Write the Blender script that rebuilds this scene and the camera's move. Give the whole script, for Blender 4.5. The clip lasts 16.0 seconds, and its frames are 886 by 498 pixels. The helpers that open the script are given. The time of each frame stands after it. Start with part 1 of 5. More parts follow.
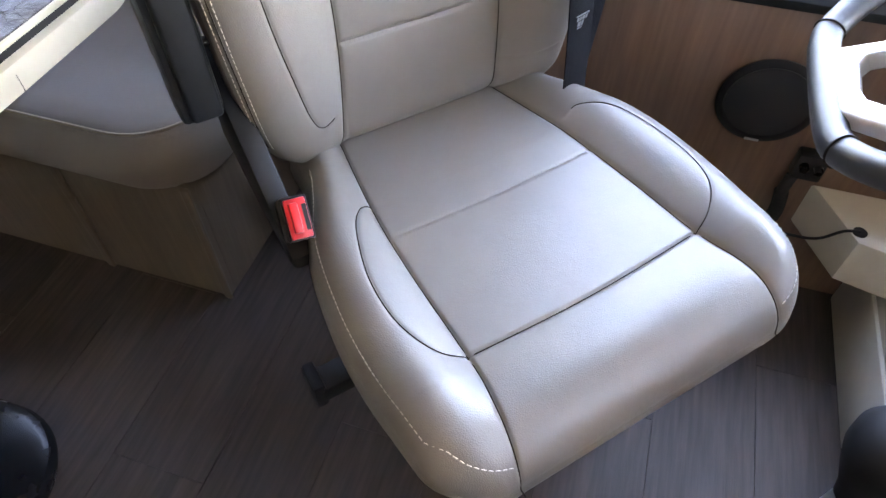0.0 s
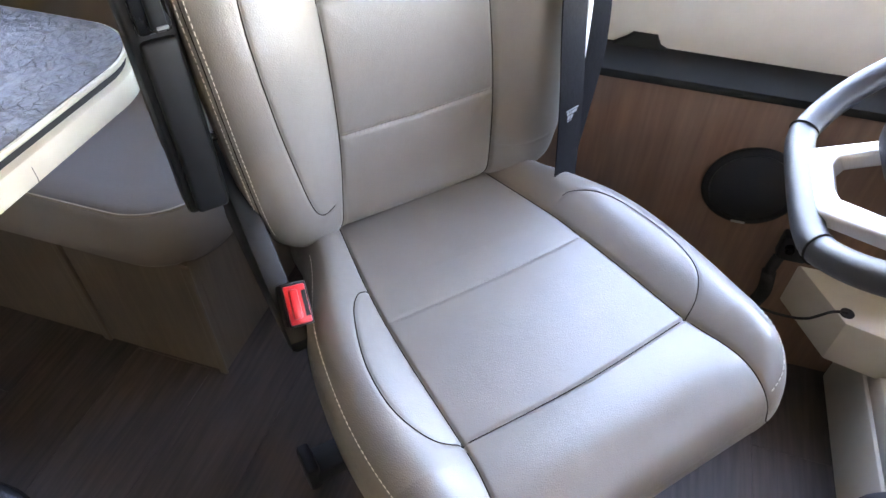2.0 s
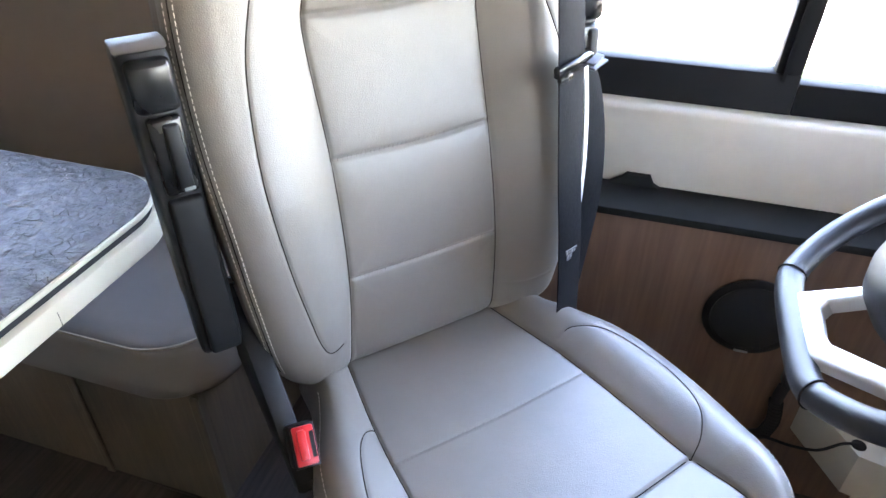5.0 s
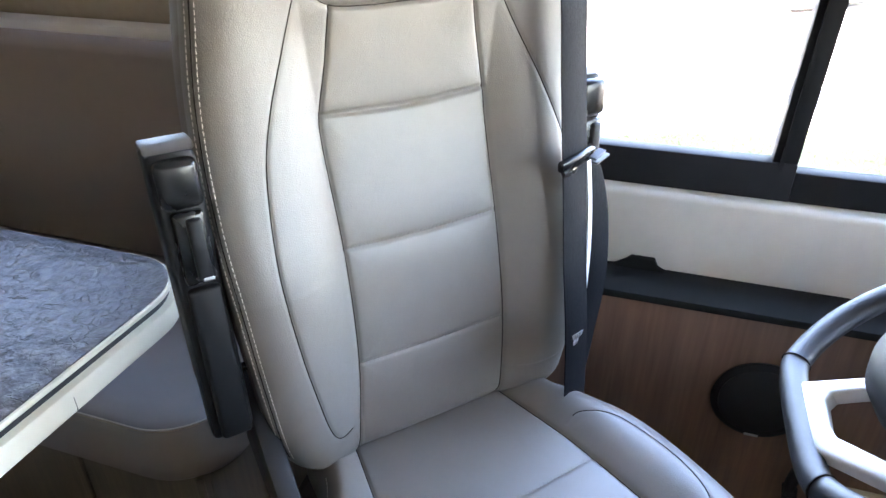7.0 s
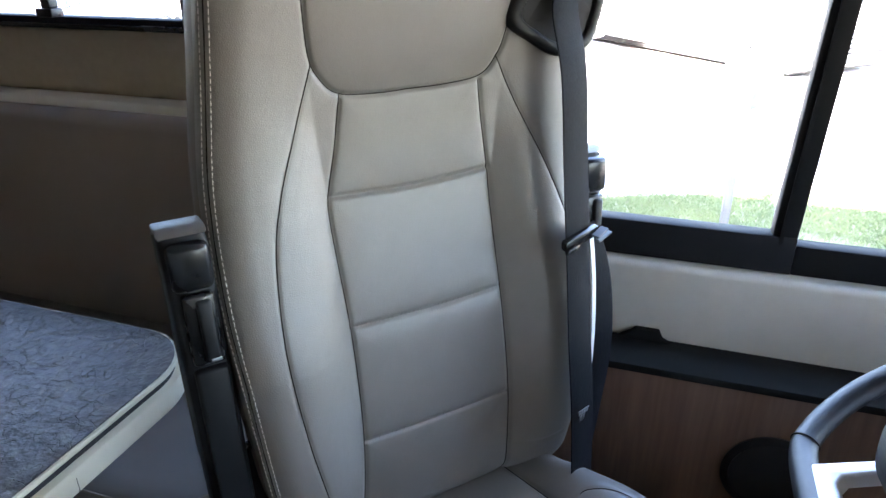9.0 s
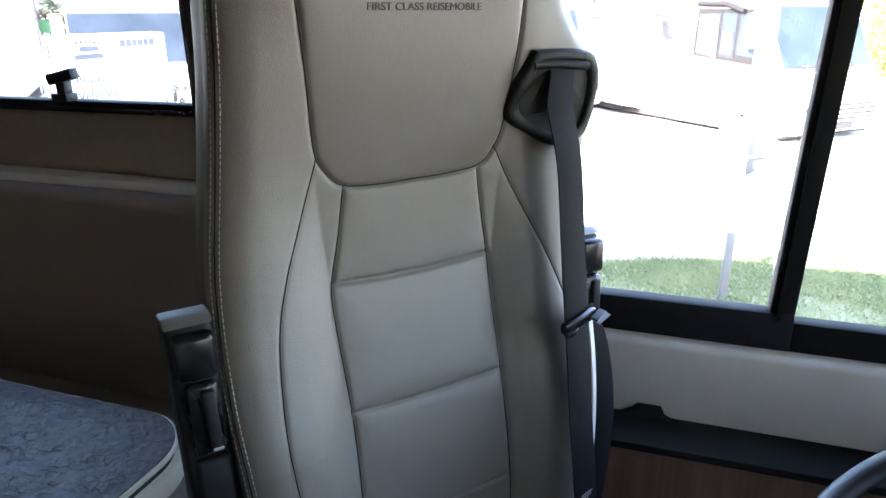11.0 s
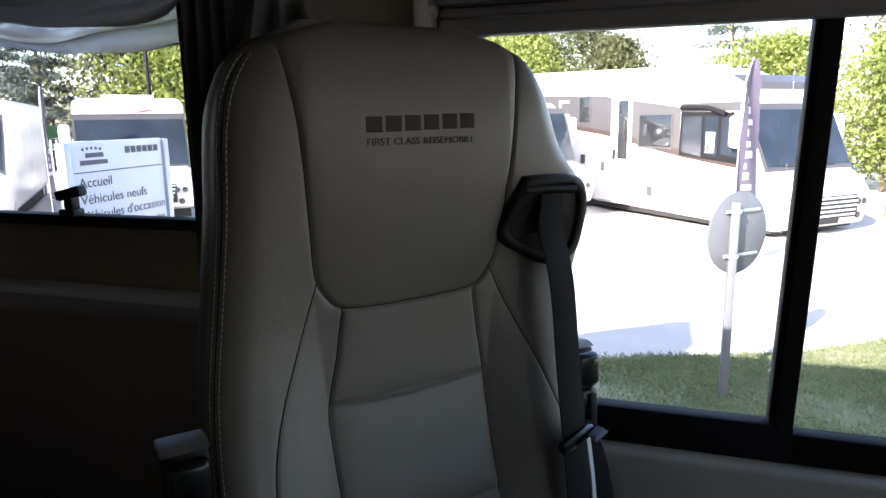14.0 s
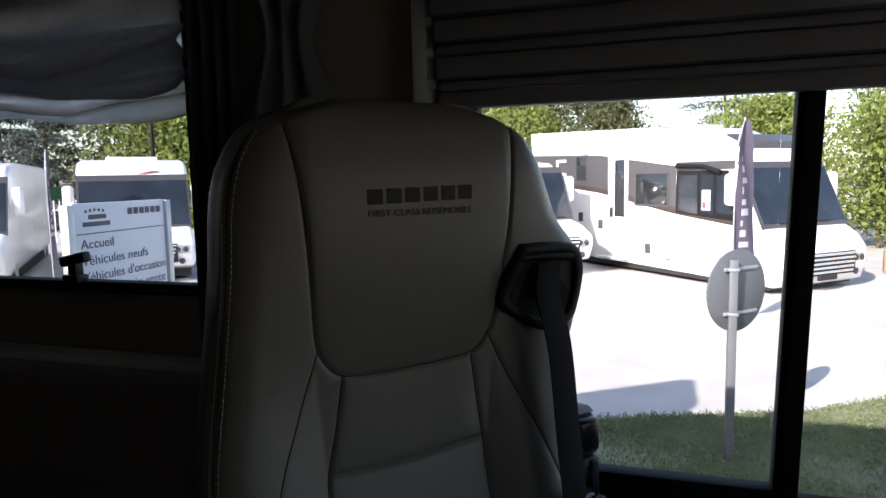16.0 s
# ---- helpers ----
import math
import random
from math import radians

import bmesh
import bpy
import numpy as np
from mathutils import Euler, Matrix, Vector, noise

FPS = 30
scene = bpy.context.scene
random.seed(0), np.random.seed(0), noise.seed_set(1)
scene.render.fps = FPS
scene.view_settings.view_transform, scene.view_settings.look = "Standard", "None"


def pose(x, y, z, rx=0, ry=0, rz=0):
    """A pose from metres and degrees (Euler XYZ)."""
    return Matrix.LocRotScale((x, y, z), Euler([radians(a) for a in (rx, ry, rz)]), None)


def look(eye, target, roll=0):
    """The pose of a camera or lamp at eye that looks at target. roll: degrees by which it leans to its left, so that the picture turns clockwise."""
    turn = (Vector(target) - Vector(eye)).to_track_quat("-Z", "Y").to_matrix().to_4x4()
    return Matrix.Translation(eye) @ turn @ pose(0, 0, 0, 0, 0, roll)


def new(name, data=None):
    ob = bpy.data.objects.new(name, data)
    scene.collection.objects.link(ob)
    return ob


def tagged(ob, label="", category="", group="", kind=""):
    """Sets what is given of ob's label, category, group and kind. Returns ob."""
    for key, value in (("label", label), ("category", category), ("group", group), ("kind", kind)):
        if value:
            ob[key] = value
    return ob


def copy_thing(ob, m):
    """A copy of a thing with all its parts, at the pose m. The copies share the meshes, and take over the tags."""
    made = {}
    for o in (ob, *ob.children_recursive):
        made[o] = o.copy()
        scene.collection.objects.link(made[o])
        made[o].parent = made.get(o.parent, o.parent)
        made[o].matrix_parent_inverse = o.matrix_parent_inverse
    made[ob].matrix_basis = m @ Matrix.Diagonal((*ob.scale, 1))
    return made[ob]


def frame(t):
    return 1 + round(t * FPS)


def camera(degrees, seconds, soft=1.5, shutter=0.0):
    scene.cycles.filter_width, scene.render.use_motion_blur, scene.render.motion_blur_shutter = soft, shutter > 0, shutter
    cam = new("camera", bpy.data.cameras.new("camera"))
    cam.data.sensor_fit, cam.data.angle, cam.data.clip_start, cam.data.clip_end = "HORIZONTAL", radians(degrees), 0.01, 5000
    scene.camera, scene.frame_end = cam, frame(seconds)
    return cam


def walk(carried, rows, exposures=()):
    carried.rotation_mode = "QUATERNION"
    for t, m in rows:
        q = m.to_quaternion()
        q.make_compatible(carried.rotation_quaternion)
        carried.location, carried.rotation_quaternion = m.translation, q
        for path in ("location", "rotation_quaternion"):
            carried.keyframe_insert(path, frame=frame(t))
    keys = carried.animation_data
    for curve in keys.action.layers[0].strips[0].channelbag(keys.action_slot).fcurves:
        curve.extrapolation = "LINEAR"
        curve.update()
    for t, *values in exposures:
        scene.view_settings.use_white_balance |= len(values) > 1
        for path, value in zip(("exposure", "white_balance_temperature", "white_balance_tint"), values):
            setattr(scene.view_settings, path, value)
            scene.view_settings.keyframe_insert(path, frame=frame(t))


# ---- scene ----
cam = camera(67.6, 16.0)
PATH = [
    (0, (-0.007, -0.031, 1.164), (0.01, 1.234, -0.385), 0.3),
    (0.5, (-0.006, -0.027, 1.173), (0.015, 1.265, -0.353), 0.4),
    (1, (-0.008, -0.026, 1.18), (0.021, 1.298, -0.318), 0.8),
    (1.5, (-0.009, -0.026, 1.19), (0.022, 1.34, -0.27), 1.0),
    (2, (-0.008, -0.026, 1.199), (0.024, 1.382, -0.221), 1.0),
    (2.5, (-0.008, -0.025, 1.208), (0.024, 1.424, -0.171), 1.0),
    (3, (-0.007, -0.023, 1.218), (0.024, 1.465, -0.118), 0.9),
    (3.5, (-0.009, -0.026, 1.224), (0.022, 1.501, -0.067), 0.8),
    (4, (-0.008, -0.027, 1.232), (0.018, 1.536, -0.015), 0.6),
    (6.5, (-0.004, -0.034, 1.27), (-0.015, 1.679, 0.237), -0.2),
    (7, (-0.007, -0.036, 1.28), (-0.021, 1.703, 0.292), -0.1),
    (7.5, (-0.007, -0.036, 1.287), (-0.027, 1.726, 0.342), -0.1),
    (8, (-0.008, -0.037, 1.292), (-0.029, 1.749, 0.393), -0.1),
    (8.5, (-0.008, -0.035, 1.299), (-0.033, 1.768, 0.434), -0.3),
    (9, (-0.011, -0.034, 1.308), (-0.033, 1.784, 0.475), -0.2),
    (11.5, (-0.011, -0.043, 1.35), (-0.034, 1.862, 0.741), -0.5),
    (12, (-0.012, -0.047, 1.356), (-0.031, 1.874, 0.799), -0.4),
    (12.5, (-0.011, -0.047, 1.36), (-0.029, 1.886, 0.848), -0.4),
    (13, (-0.011, -0.049, 1.366), (-0.024, 1.896, 0.9), -0.5),
    (13.5, (-0.01, -0.049, 1.371), (-0.02, 1.905, 0.946), -0.8),
    (14, (-0.012, -0.052, 1.379), (-0.019, 1.911, 0.995), -0.8),
    (14.5, (-0.013, -0.055, 1.384), (-0.018, 1.915, 1.041), -0.8),
    (15, (-0.011, -0.061, 1.388), (-0.018, 1.917, 1.09), -1.1),
    (15.5, (-0.012, -0.063, 1.392), (-0.017, 1.921, 1.135), -1.1),
    (16, (-0.011, -0.067, 1.395), (-0.014, 1.922, 1.183), -1.1),
]
walk(cam, [(t, look(eye, target, roll)) for t, eye, target, roll in PATH],
     exposures=[(0, 6.22, 8300, 26), (4, 6.12, 7600, 24), (6.5, 5.85, 7100, 22), (8, 5.35, 6850, 20), (9, 4.9, 6650, 18), (11.5, 4.08, 6500, 17), (12.5, 3.58, 6500, 17), (13, 3.12, 6500, 17), (14.5, 1.8, 6550, 17), (16, 1.1, 6500, 16)])

# ---- world and light ----
MV = Matrix.Rotation(radians(-18), 4, "Z")                                # the vehicle: u to its front, v to its side wall
MS = Matrix.Rotation(radians(30), 4, "Z") @ Matrix.Translation((0.335, 0, 0))  # the seat: x across, y to its back
GROUND = -0.95
world = bpy.data.worlds.new("sky")
scene.world = world
world.use_nodes = True
wn = world.node_tree.nodes
sky = wn.new("ShaderNodeTexSky")
sky.sky_type, sky.sun_disc = "NISHITA", False
sun_way = (MV.to_3x3() @ Vector((0.42, 1.0, -0.57))).normalized()
sky.sun_elevation = math.asin(-sun_way.z)
sky.sun_rotation = math.atan2(-sun_way.x, -sun_way.y)
wn["Background"].inputs["Strength"].default_value = 0.15
world.node_tree.links.new(sky.outputs[0], wn["Background"].inputs["Color"])
sun = new("sun", bpy.data.lights.new("sun", "SUN"))
sun.data.energy, sun.data.angle, sun.data.color = 5.0, radians(0.5), (1.0, 0.96, 0.9)
sun.matrix_world = look((0, 0, 20), Vector((0, 0, 20)) + sun_way)


def window_light(name, centre, toward, width, height, watts, colour):
    lamp = new(name, bpy.data.lights.new(name, "AREA"))
    lamp.data.shape, lamp.data.size, lamp.data.size_y = "RECTANGLE", width, height
    lamp.data.energy, lamp.data.color = watts, colour
    lamp.matrix_world = look(MV @ Vector(centre), MV @ Vector(toward))


window_light("windscreen_light", (1.82, 0.0, 1.31), (0.0, 0.0, 1.2), 1.7, 0.4, 0.07, (1.0, 0.98, 0.95))


# ---- materials ----
def material(name, colour, rough=0.5, metal=0.0, vary=0.15, scale=20.0, bump=0.0, bump_scale=200.0, stretch=(1, 1, 1),
             second=None, spec=0.5, per_object=0.0, coarse=True):
    """Noise at two sizes in the colour, noise in the gloss, fine relief."""
    m = bpy.data.materials.new(name)
    m.use_nodes = True
    n, l = m.node_tree.nodes, m.node_tree.links
    b = n["Principled BSDF"]
    b.inputs["Metallic"].default_value = metal
    b.inputs["Specular IOR Level"].default_value = spec
    co = n.new("ShaderNodeTexCoord")
    mp = n.new("ShaderNodeMapping")
    mp.inputs["Scale"].default_value = stretch
    l.new(co.outputs["Object"], mp.inputs["Vector"])
    n1, n2 = n.new("ShaderNodeTexNoise"), n.new("ShaderNodeTexNoise")
    n1.inputs["Scale"].default_value, n2.inputs["Scale"].default_value = scale, scale * 0.13
    n1.inputs["Detail"].default_value = n2.inputs["Detail"].default_value = 5
    for x in (n1, n2):
        l.new(mp.outputs[0], x.inputs["Vector"])
    mix = n.new("ShaderNodeMix")
    mix.data_type = "RGBA"
    a = [c * (1 - vary) for c in colour]
    z = list(second) if second else [min(1, c * (1 + vary)) for c in colour]
    mix.inputs["A"].default_value, mix.inputs["B"].default_value = (*a, 1), (*z, 1)
    add = n.new("ShaderNodeMath")
    add.operation = "MULTIPLY_ADD"
    l.new(n1.outputs[0], add.inputs[0])
    add.inputs[1].default_value = 0.6
    half = n.new("ShaderNodeMath")
    half.operation = "MULTIPLY"
    half.inputs[1].default_value = 0.4
    l.new(n2.outputs[0], half.inputs[0])
    l.new(half.outputs[0], add.inputs[2])
    ramp = n.new("ShaderNodeMapRange")
    ramp.inputs["From Min"].default_value, ramp.inputs["From Max"].default_value = 0.3, 0.7
    l.new(add.outputs[0], ramp.inputs["Value"])
    l.new(ramp.outputs[0], mix.inputs["Factor"])
    out = mix.outputs["Result"]
    if per_object:
        info = n.new("ShaderNodeObjectInfo")
        hsv = n.new("ShaderNodeHueSaturation")
        r = n.new("ShaderNodeMapRange")
        r.inputs["To Min"].default_value, r.inputs["To Max"].default_value = 1 - per_object, 1 + per_object
        l.new(info.outputs["Random"], r.inputs["Value"])
        l.new(r.outputs[0], hsv.inputs["Value"])
        l.new(out, hsv.inputs["Color"])
        out = hsv.outputs[0]
    l.new(out, b.inputs["Base Color"])
    rr = n.new("ShaderNodeMapRange")
    rr.inputs["To Min"].default_value, rr.inputs["To Max"].default_value = max(0.02, rough - 0.07), min(1, rough + 0.07)
    l.new(n1.outputs[0], rr.inputs["Value"])
    l.new(rr.outputs[0], b.inputs["Roughness"])
    if bump:
        nb = n.new("ShaderNodeTexNoise")
        nb.inputs["Scale"].default_value, nb.inputs["Detail"].default_value = bump_scale, 4
        l.new(mp.outputs[0], nb.inputs["Vector"])
        bp = n.new("ShaderNodeBump")
        bp.inputs["Strength"].default_value, bp.inputs["Distance"].default_value = bump, 0.002
        l.new(nb.outputs[0], bp.inputs["Height"])
        l.new(bp.outputs[0], b.inputs["Normal"])
    return m


def leather(name, colour, rough=0.42, cell=520.0, bump=0.35):
    """Pebbled leather: small cells over soft creases."""
    m = material(name, colour, rough, vary=0.05, scale=30, spec=0.65)
    n, l = m.node_tree.nodes, m.node_tree.links
    co = n["Texture Coordinate"]
    v = n.new("ShaderNodeTexVoronoi")
    v.feature = "DISTANCE_TO_EDGE"
    v.inputs["Scale"].default_value = cell
    w = n.new("ShaderNodeTexNoise")
    w.inputs["Scale"].default_value, w.inputs["Detail"].default_value = 150, 3
    l.new(co.outputs["Object"], v.inputs["Vector"])
    l.new(co.outputs["Object"], w.inputs["Vector"])
    s = n.new("ShaderNodeMath")
    s.operation = "MULTIPLY_ADD"
    s.inputs[1].default_value = 1.6
    l.new(v.outputs[0], s.inputs[0])
    crease = n.new("ShaderNodeTexNoise")
    crease.inputs["Scale"].default_value, crease.inputs["Detail"].default_value, crease.inputs["Distortion"].default_value = 55, 4, 1.2
    l.new(co.outputs["Object"], crease.inputs["Vector"])
    both = n.new("ShaderNodeMath")
    both.operation = "MULTIPLY_ADD"
    both.inputs[1].default_value = 0.6
    l.new(crease.outputs[0], both.inputs[0])
    l.new(w.outputs[0], both.inputs[2])
    l.new(both.outputs[0], s.inputs[2])
    bp = n.new("ShaderNodeBump")
    bp.inputs["Strength"].default_value, bp.inputs["Distance"].default_value = bump, 0.0012
    l.new(s.outputs[0], bp.inputs["Height"])
    l.new(bp.outputs[0], n["Principled BSDF"].inputs["Normal"])
    return m


def glass(name, rough=0.0, tint=(1, 1, 1)):
    m = bpy.data.materials.new(name)
    m.use_nodes = True
    n, l = m.node_tree.nodes, m.node_tree.links
    n.remove(n["Principled BSDF"])
    t, g, x, f, p = (n.new(k) for k in ("ShaderNodeBsdfTransparent", "ShaderNodeBsdfGlossy", "ShaderNodeMixShader", "ShaderNodeLayerWeight", "ShaderNodeMath"))
    t.inputs["Color"].default_value = (*tint, 1)
    g.inputs["Roughness"].default_value = rough
    p.operation = "POWER"
    p.inputs[1].default_value = 5.0
    l.new(f.outputs["Facing"], p.inputs[0])
    l.new(p.outputs[0], x.inputs[0]), l.new(t.outputs[0], x.inputs[1]), l.new(g.outputs[0], x.inputs[2])
    l.new(x.outputs[0], n["Material Output"].inputs["Surface"])
    return m


def slate(name, dark, light):
    """Slate-look laminate: curled flake edges over soft brown and grey mottling."""
    m = material(name, dark, 0.38, vary=0.3, scale=60, second=light, spec=0.45)
    n, l = m.node_tree.nodes, m.node_tree.links
    co = n["Texture Coordinate"]
    wob = n.new("ShaderNodeTexNoise")
    wob.inputs["Scale"].default_value, wob.inputs["Detail"].default_value = 26, 4
    l.new(co.outputs["Object"], wob.inputs["Vector"])
    add = n.new("ShaderNodeVectorMath")
    add.operation = "MULTIPLY_ADD"
    add.inputs[1].default_value = (0.055, 0.055, 0.0)
    l.new(wob.outputs["Color"], add.inputs[0])
    l.new(co.outputs["Object"], add.inputs[2])
    v = n.new("ShaderNodeTexVoronoi")
    v.feature = "DISTANCE_TO_EDGE"
    v.inputs["Scale"].default_value = 42
    l.new(add.outputs[0], v.inputs["Vector"])
    lip = n.new("ShaderNodeMapRange")
    lip.inputs["From Max"].default_value = 0.035
    l.new(v.outputs[0], lip.inputs["Value"])
    fine = n.new("ShaderNodeTexNoise")
    fine.inputs["Scale"].default_value, fine.inputs["Detail"].default_value = 120, 5
    l.new(co.outputs["Object"], fine.inputs["Vector"])
    part_way = n.new("ShaderNodeMapRange")
    part_way.inputs["From Min"].default_value, part_way.inputs["From Max"].default_value = 0.42, 0.6
    l.new(wob.outputs[0], part_way.inputs["Value"])
    lips = n.new("ShaderNodeMath")
    lips.operation = "MULTIPLY"
    l.new(lip.outputs[0], lips.inputs[0])
    l.new(part_way.outputs[0], lips.inputs[1])
    s = n.new("ShaderNodeMath")
    s.operation = "MULTIPLY_ADD"
    s.inputs[1].default_value = 0.7
    l.new(lips.outputs[0], s.inputs[0])
    l.new(fine.outputs[0], s.inputs[2])
    bp = n.new("ShaderNodeBump")
    bp.inputs["Strength"].default_value, bp.inputs["Distance"].default_value = 0.8, 0.0026
    l.new(s.outputs[0], bp.inputs["Height"])
    l.new(bp.outputs[0], n["Principled BSDF"].inputs["Normal"])
    return m


def wood(name, dark, light, rough=0.5, stretch=(18, 1.2, 18), per_object=0.0, scale=7.0):
    return material(name, dark, rough, vary=0.1, scale=scale, bump=0.25, bump_scale=30, stretch=stretch, second=light, per_object=per_object)


M_LEATHER = leather("beige_leather", (0.198, 0.182, 0.162), 0.37, 430.0, 0.21)
M_SIDE = leather("taupe_leather", (0.15, 0.125, 0.105), 0.5)
M_BENCH = leather("bench_leather", (0.21, 0.184, 0.158), 0.62)
# thread tubes; the near-black colour paints the shade inside the seat's seams
M_SEAM = material("seam_shade_and_thread", (0.022, 0.019, 0.017), 0.85, spec=0.2)
M_STITCH = material("white_thread", (0.64, 0.61, 0.55), 0.7)
M_TONAL = material("beige_thread", (0.19, 0.165, 0.145), 0.7)
M_BLACK = material("black_plastic", (0.012, 0.0126, 0.0135), 0.5, vary=0.2, scale=40, bump=0.15, bump_scale=900, spec=0.3)
M_GLOSS = material("black_gloss", (0.009, 0.0095, 0.011), 0.26, vary=0.1)
M_BELT = material("belt_webbing", (0.007, 0.0075, 0.0095), 0.8, vary=0.15, scale=60, bump=0.4, bump_scale=700, stretch=(1, 1, 0.2), spec=0.2)
# near-white stands in for sunlight on the dark belt's edge
M_LIT_EDGE = material("webbing_lit_white", (0.80, 0.80, 0.78), 0.6, vary=0.05)
M_RED = material("red_plastic", (0.62, 0.02, 0.025), 0.35, vary=0.06)
M_CHROME = material("chrome", (0.75, 0.75, 0.76), 0.18, 1.0, vary=0.05)
M_SILVER = material("silver_paint", (0.72, 0.72, 0.74), 0.33, 0.15, vary=0.03)
M_WHEEL = leather("wheel_leather", (0.016, 0.017, 0.021), 0.45, 700, 0.25)
M_FLOOR = wood("floor_vinyl", (0.040, 0.032, 0.028), (0.098, 0.079, 0.070), 0.58, (16, 1.0, 16), 0.13)
M_JOINT = material("floor_joint", (0.02, 0.017, 0.016), 0.7)
M_WOOD = wood("light_wood", (0.155, 0.088, 0.058), (0.235, 0.142, 0.098), 0.5, (14, 14, 0.9))
M_WOOD2 = wood("bench_wood", (0.115, 0.088, 0.062), (0.17, 0.132, 0.095), 0.5, (14, 14, 0.9))
M_CREAM = leather("cream_vinyl", (0.57, 0.54, 0.465), 0.6, 420, 0.25)
M_COVER = material("cream_plastic", (0.60, 0.575, 0.50), 0.5, vary=0.05, scale=30, bump=0.1, bump_scale=600)
M_LEDGE = material("anthracite_plastic", (0.015, 0.0155, 0.0145), 0.8, vary=0.15, bump=0.2, bump_scale=700, spec=0.15)
M_FRAME = material("window_frame_black", (0.011, 0.0105, 0.011), 0.65, vary=0.2, spec=0.15)
M_GLASS = glass("clear_glass")
M_TINT = glass("tinted_window_acrylic", 0.0, (0.88, 0.89, 0.90))
M_TOP = slate("slate_laminate", (0.016, 0.014, 0.013), (0.15, 0.13, 0.118))
M_EDGE = material("cream_edging", (0.66, 0.60, 0.46), 0.32, vary=0.05)
M_WALL = material("beige_wall", (0.33, 0.275, 0.21), 0.7, vary=0.08, scale=60, bump=0.15, bump_scale=300)
M_BACK = leather("brown_backrest", (0.25, 0.20, 0.165), 0.6, 380, 0.3)
M_WHITE = material("white_trim", (0.68, 0.66, 0.62), 0.5, vary=0.05)
M_CEIL = material("ceiling_fabric", (0.40, 0.375, 0.34), 0.85, vary=0.05, bump=0.2, bump_scale=400)
M_CUPBOARD = wood("cupboard_wood", (0.30, 0.25, 0.195), (0.40, 0.335, 0.265), 0.5, (14, 14, 0.9))
M_CURTAIN = material("grey_voile", (0.47, 0.455, 0.44), 0.85, vary=0.12, scale=30, bump=0.3, bump_scale=500)
M_VOILE = material("pale_voile", (0.62, 0.61, 0.62), 0.9, vary=0.1, scale=40)
M_DRAPE = material("brown_drape", (0.07, 0.058, 0.05), 0.85, vary=0.25, scale=50, bump=0.4, bump_scale=300)
M_BLIND = material("blind_cassette", (0.24, 0.225, 0.21), 0.5, vary=0.06)
M_GREY = material("grey_metal", (0.42, 0.44, 0.46), 0.4, 0.6, vary=0.1)
M_ZINC = material("galvanised_sheet", (0.15, 0.158, 0.17), 0.5, 0.3, vary=0.15, scale=6)
M_RUBBER = material("black_rubber", (0.015, 0.015, 0.016), 0.7, vary=0.2)
# outdoors
M_ASPHALT = material("pale_tarmac", (0.45, 0.42, 0.39), 0.9, vary=0.12, scale=1.2, bump=0.4, bump_scale=60, second=(0.56, 0.53, 0.49))
M_LAWN = material("lawn_soil", (0.16, 0.18, 0.085), 0.95, vary=0.3, scale=2.5, second=(0.31, 0.29, 0.18))
M_BLADE = material("grass_blades", (0.155, 0.205, 0.085), 0.7, vary=0.3, scale=1.2, second=(0.28, 0.31, 0.15))
M_RV = material("white_gelcoat", (0.80, 0.80, 0.80), 0.22, vary=0.02, scale=2)
M_RVGREY = material("grey_gelcoat", (0.058, 0.056, 0.058), 0.35, vary=0.05, scale=2)
M_RVSTRIPE = material("brown_stripe", (0.045, 0.03, 0.025), 0.4)
M_DARKGLASS = material("tinted_glass", (0.018, 0.02, 0.022), 0.06, vary=0.2, scale=3, spec=0.8)
M_SCREEN = material("windscreen_glass", (0.018, 0.024, 0.032), 0.06, vary=0.5, scale=1.5, spec=0.5)
M_BOARD = material("sign_board_white", (0.66, 0.68, 0.72), 0.5, vary=0.03)
M_INK = material("sign_lettering", (0.05, 0.055, 0.08), 0.5)
M_LOGO = material("dark_embroidery", (0.06, 0.052, 0.047), 0.75, bump=0.4, bump_scale=800)
M_FLAG = material("purple_flag", (0.085, 0.072, 0.105), 0.8, vary=0.15, scale=4)
M_FLAGW = material("flag_white", (0.42, 0.40, 0.44), 0.8)
M_BARK = material("bark", (0.12, 0.09, 0.07), 0.9, vary=0.3, scale=6, bump=0.6, bump_scale=20)
M_LEAF = material("spring_leaves", (0.17, 0.23, 0.05), 0.6, vary=0.3, scale=0.8, second=(0.34, 0.39, 0.11))
M_LEAF2 = material("olive_leaves", (0.10, 0.115, 0.05), 0.6, vary=0.3, scale=0.8, second=(0.18, 0.19, 0.09))
M_NEEDLE = material("spruce_needles", (0.055, 0.075, 0.065), 0.7, vary=0.3, scale=0.8, second=(0.11, 0.13, 0.115))
M_BLUE = material("blue_banner", (0.06, 0.10, 0.22), 0.7, vary=0.15, scale=3)
M_GREENSIGN = material("green_sign", (0.03, 0.11, 0.035), 0.6)
M_REDMARK = material("red_mark", (0.55, 0.05, 0.06), 0.4)
M_BRICK = material("reddish_masonry", (0.27, 0.15, 0.10), 0.85, vary=0.2, scale=8, bump=0.4, bump_scale=40)
M_TAIL = material("amber_lens", (0.55, 0.15, 0.03), 0.3)


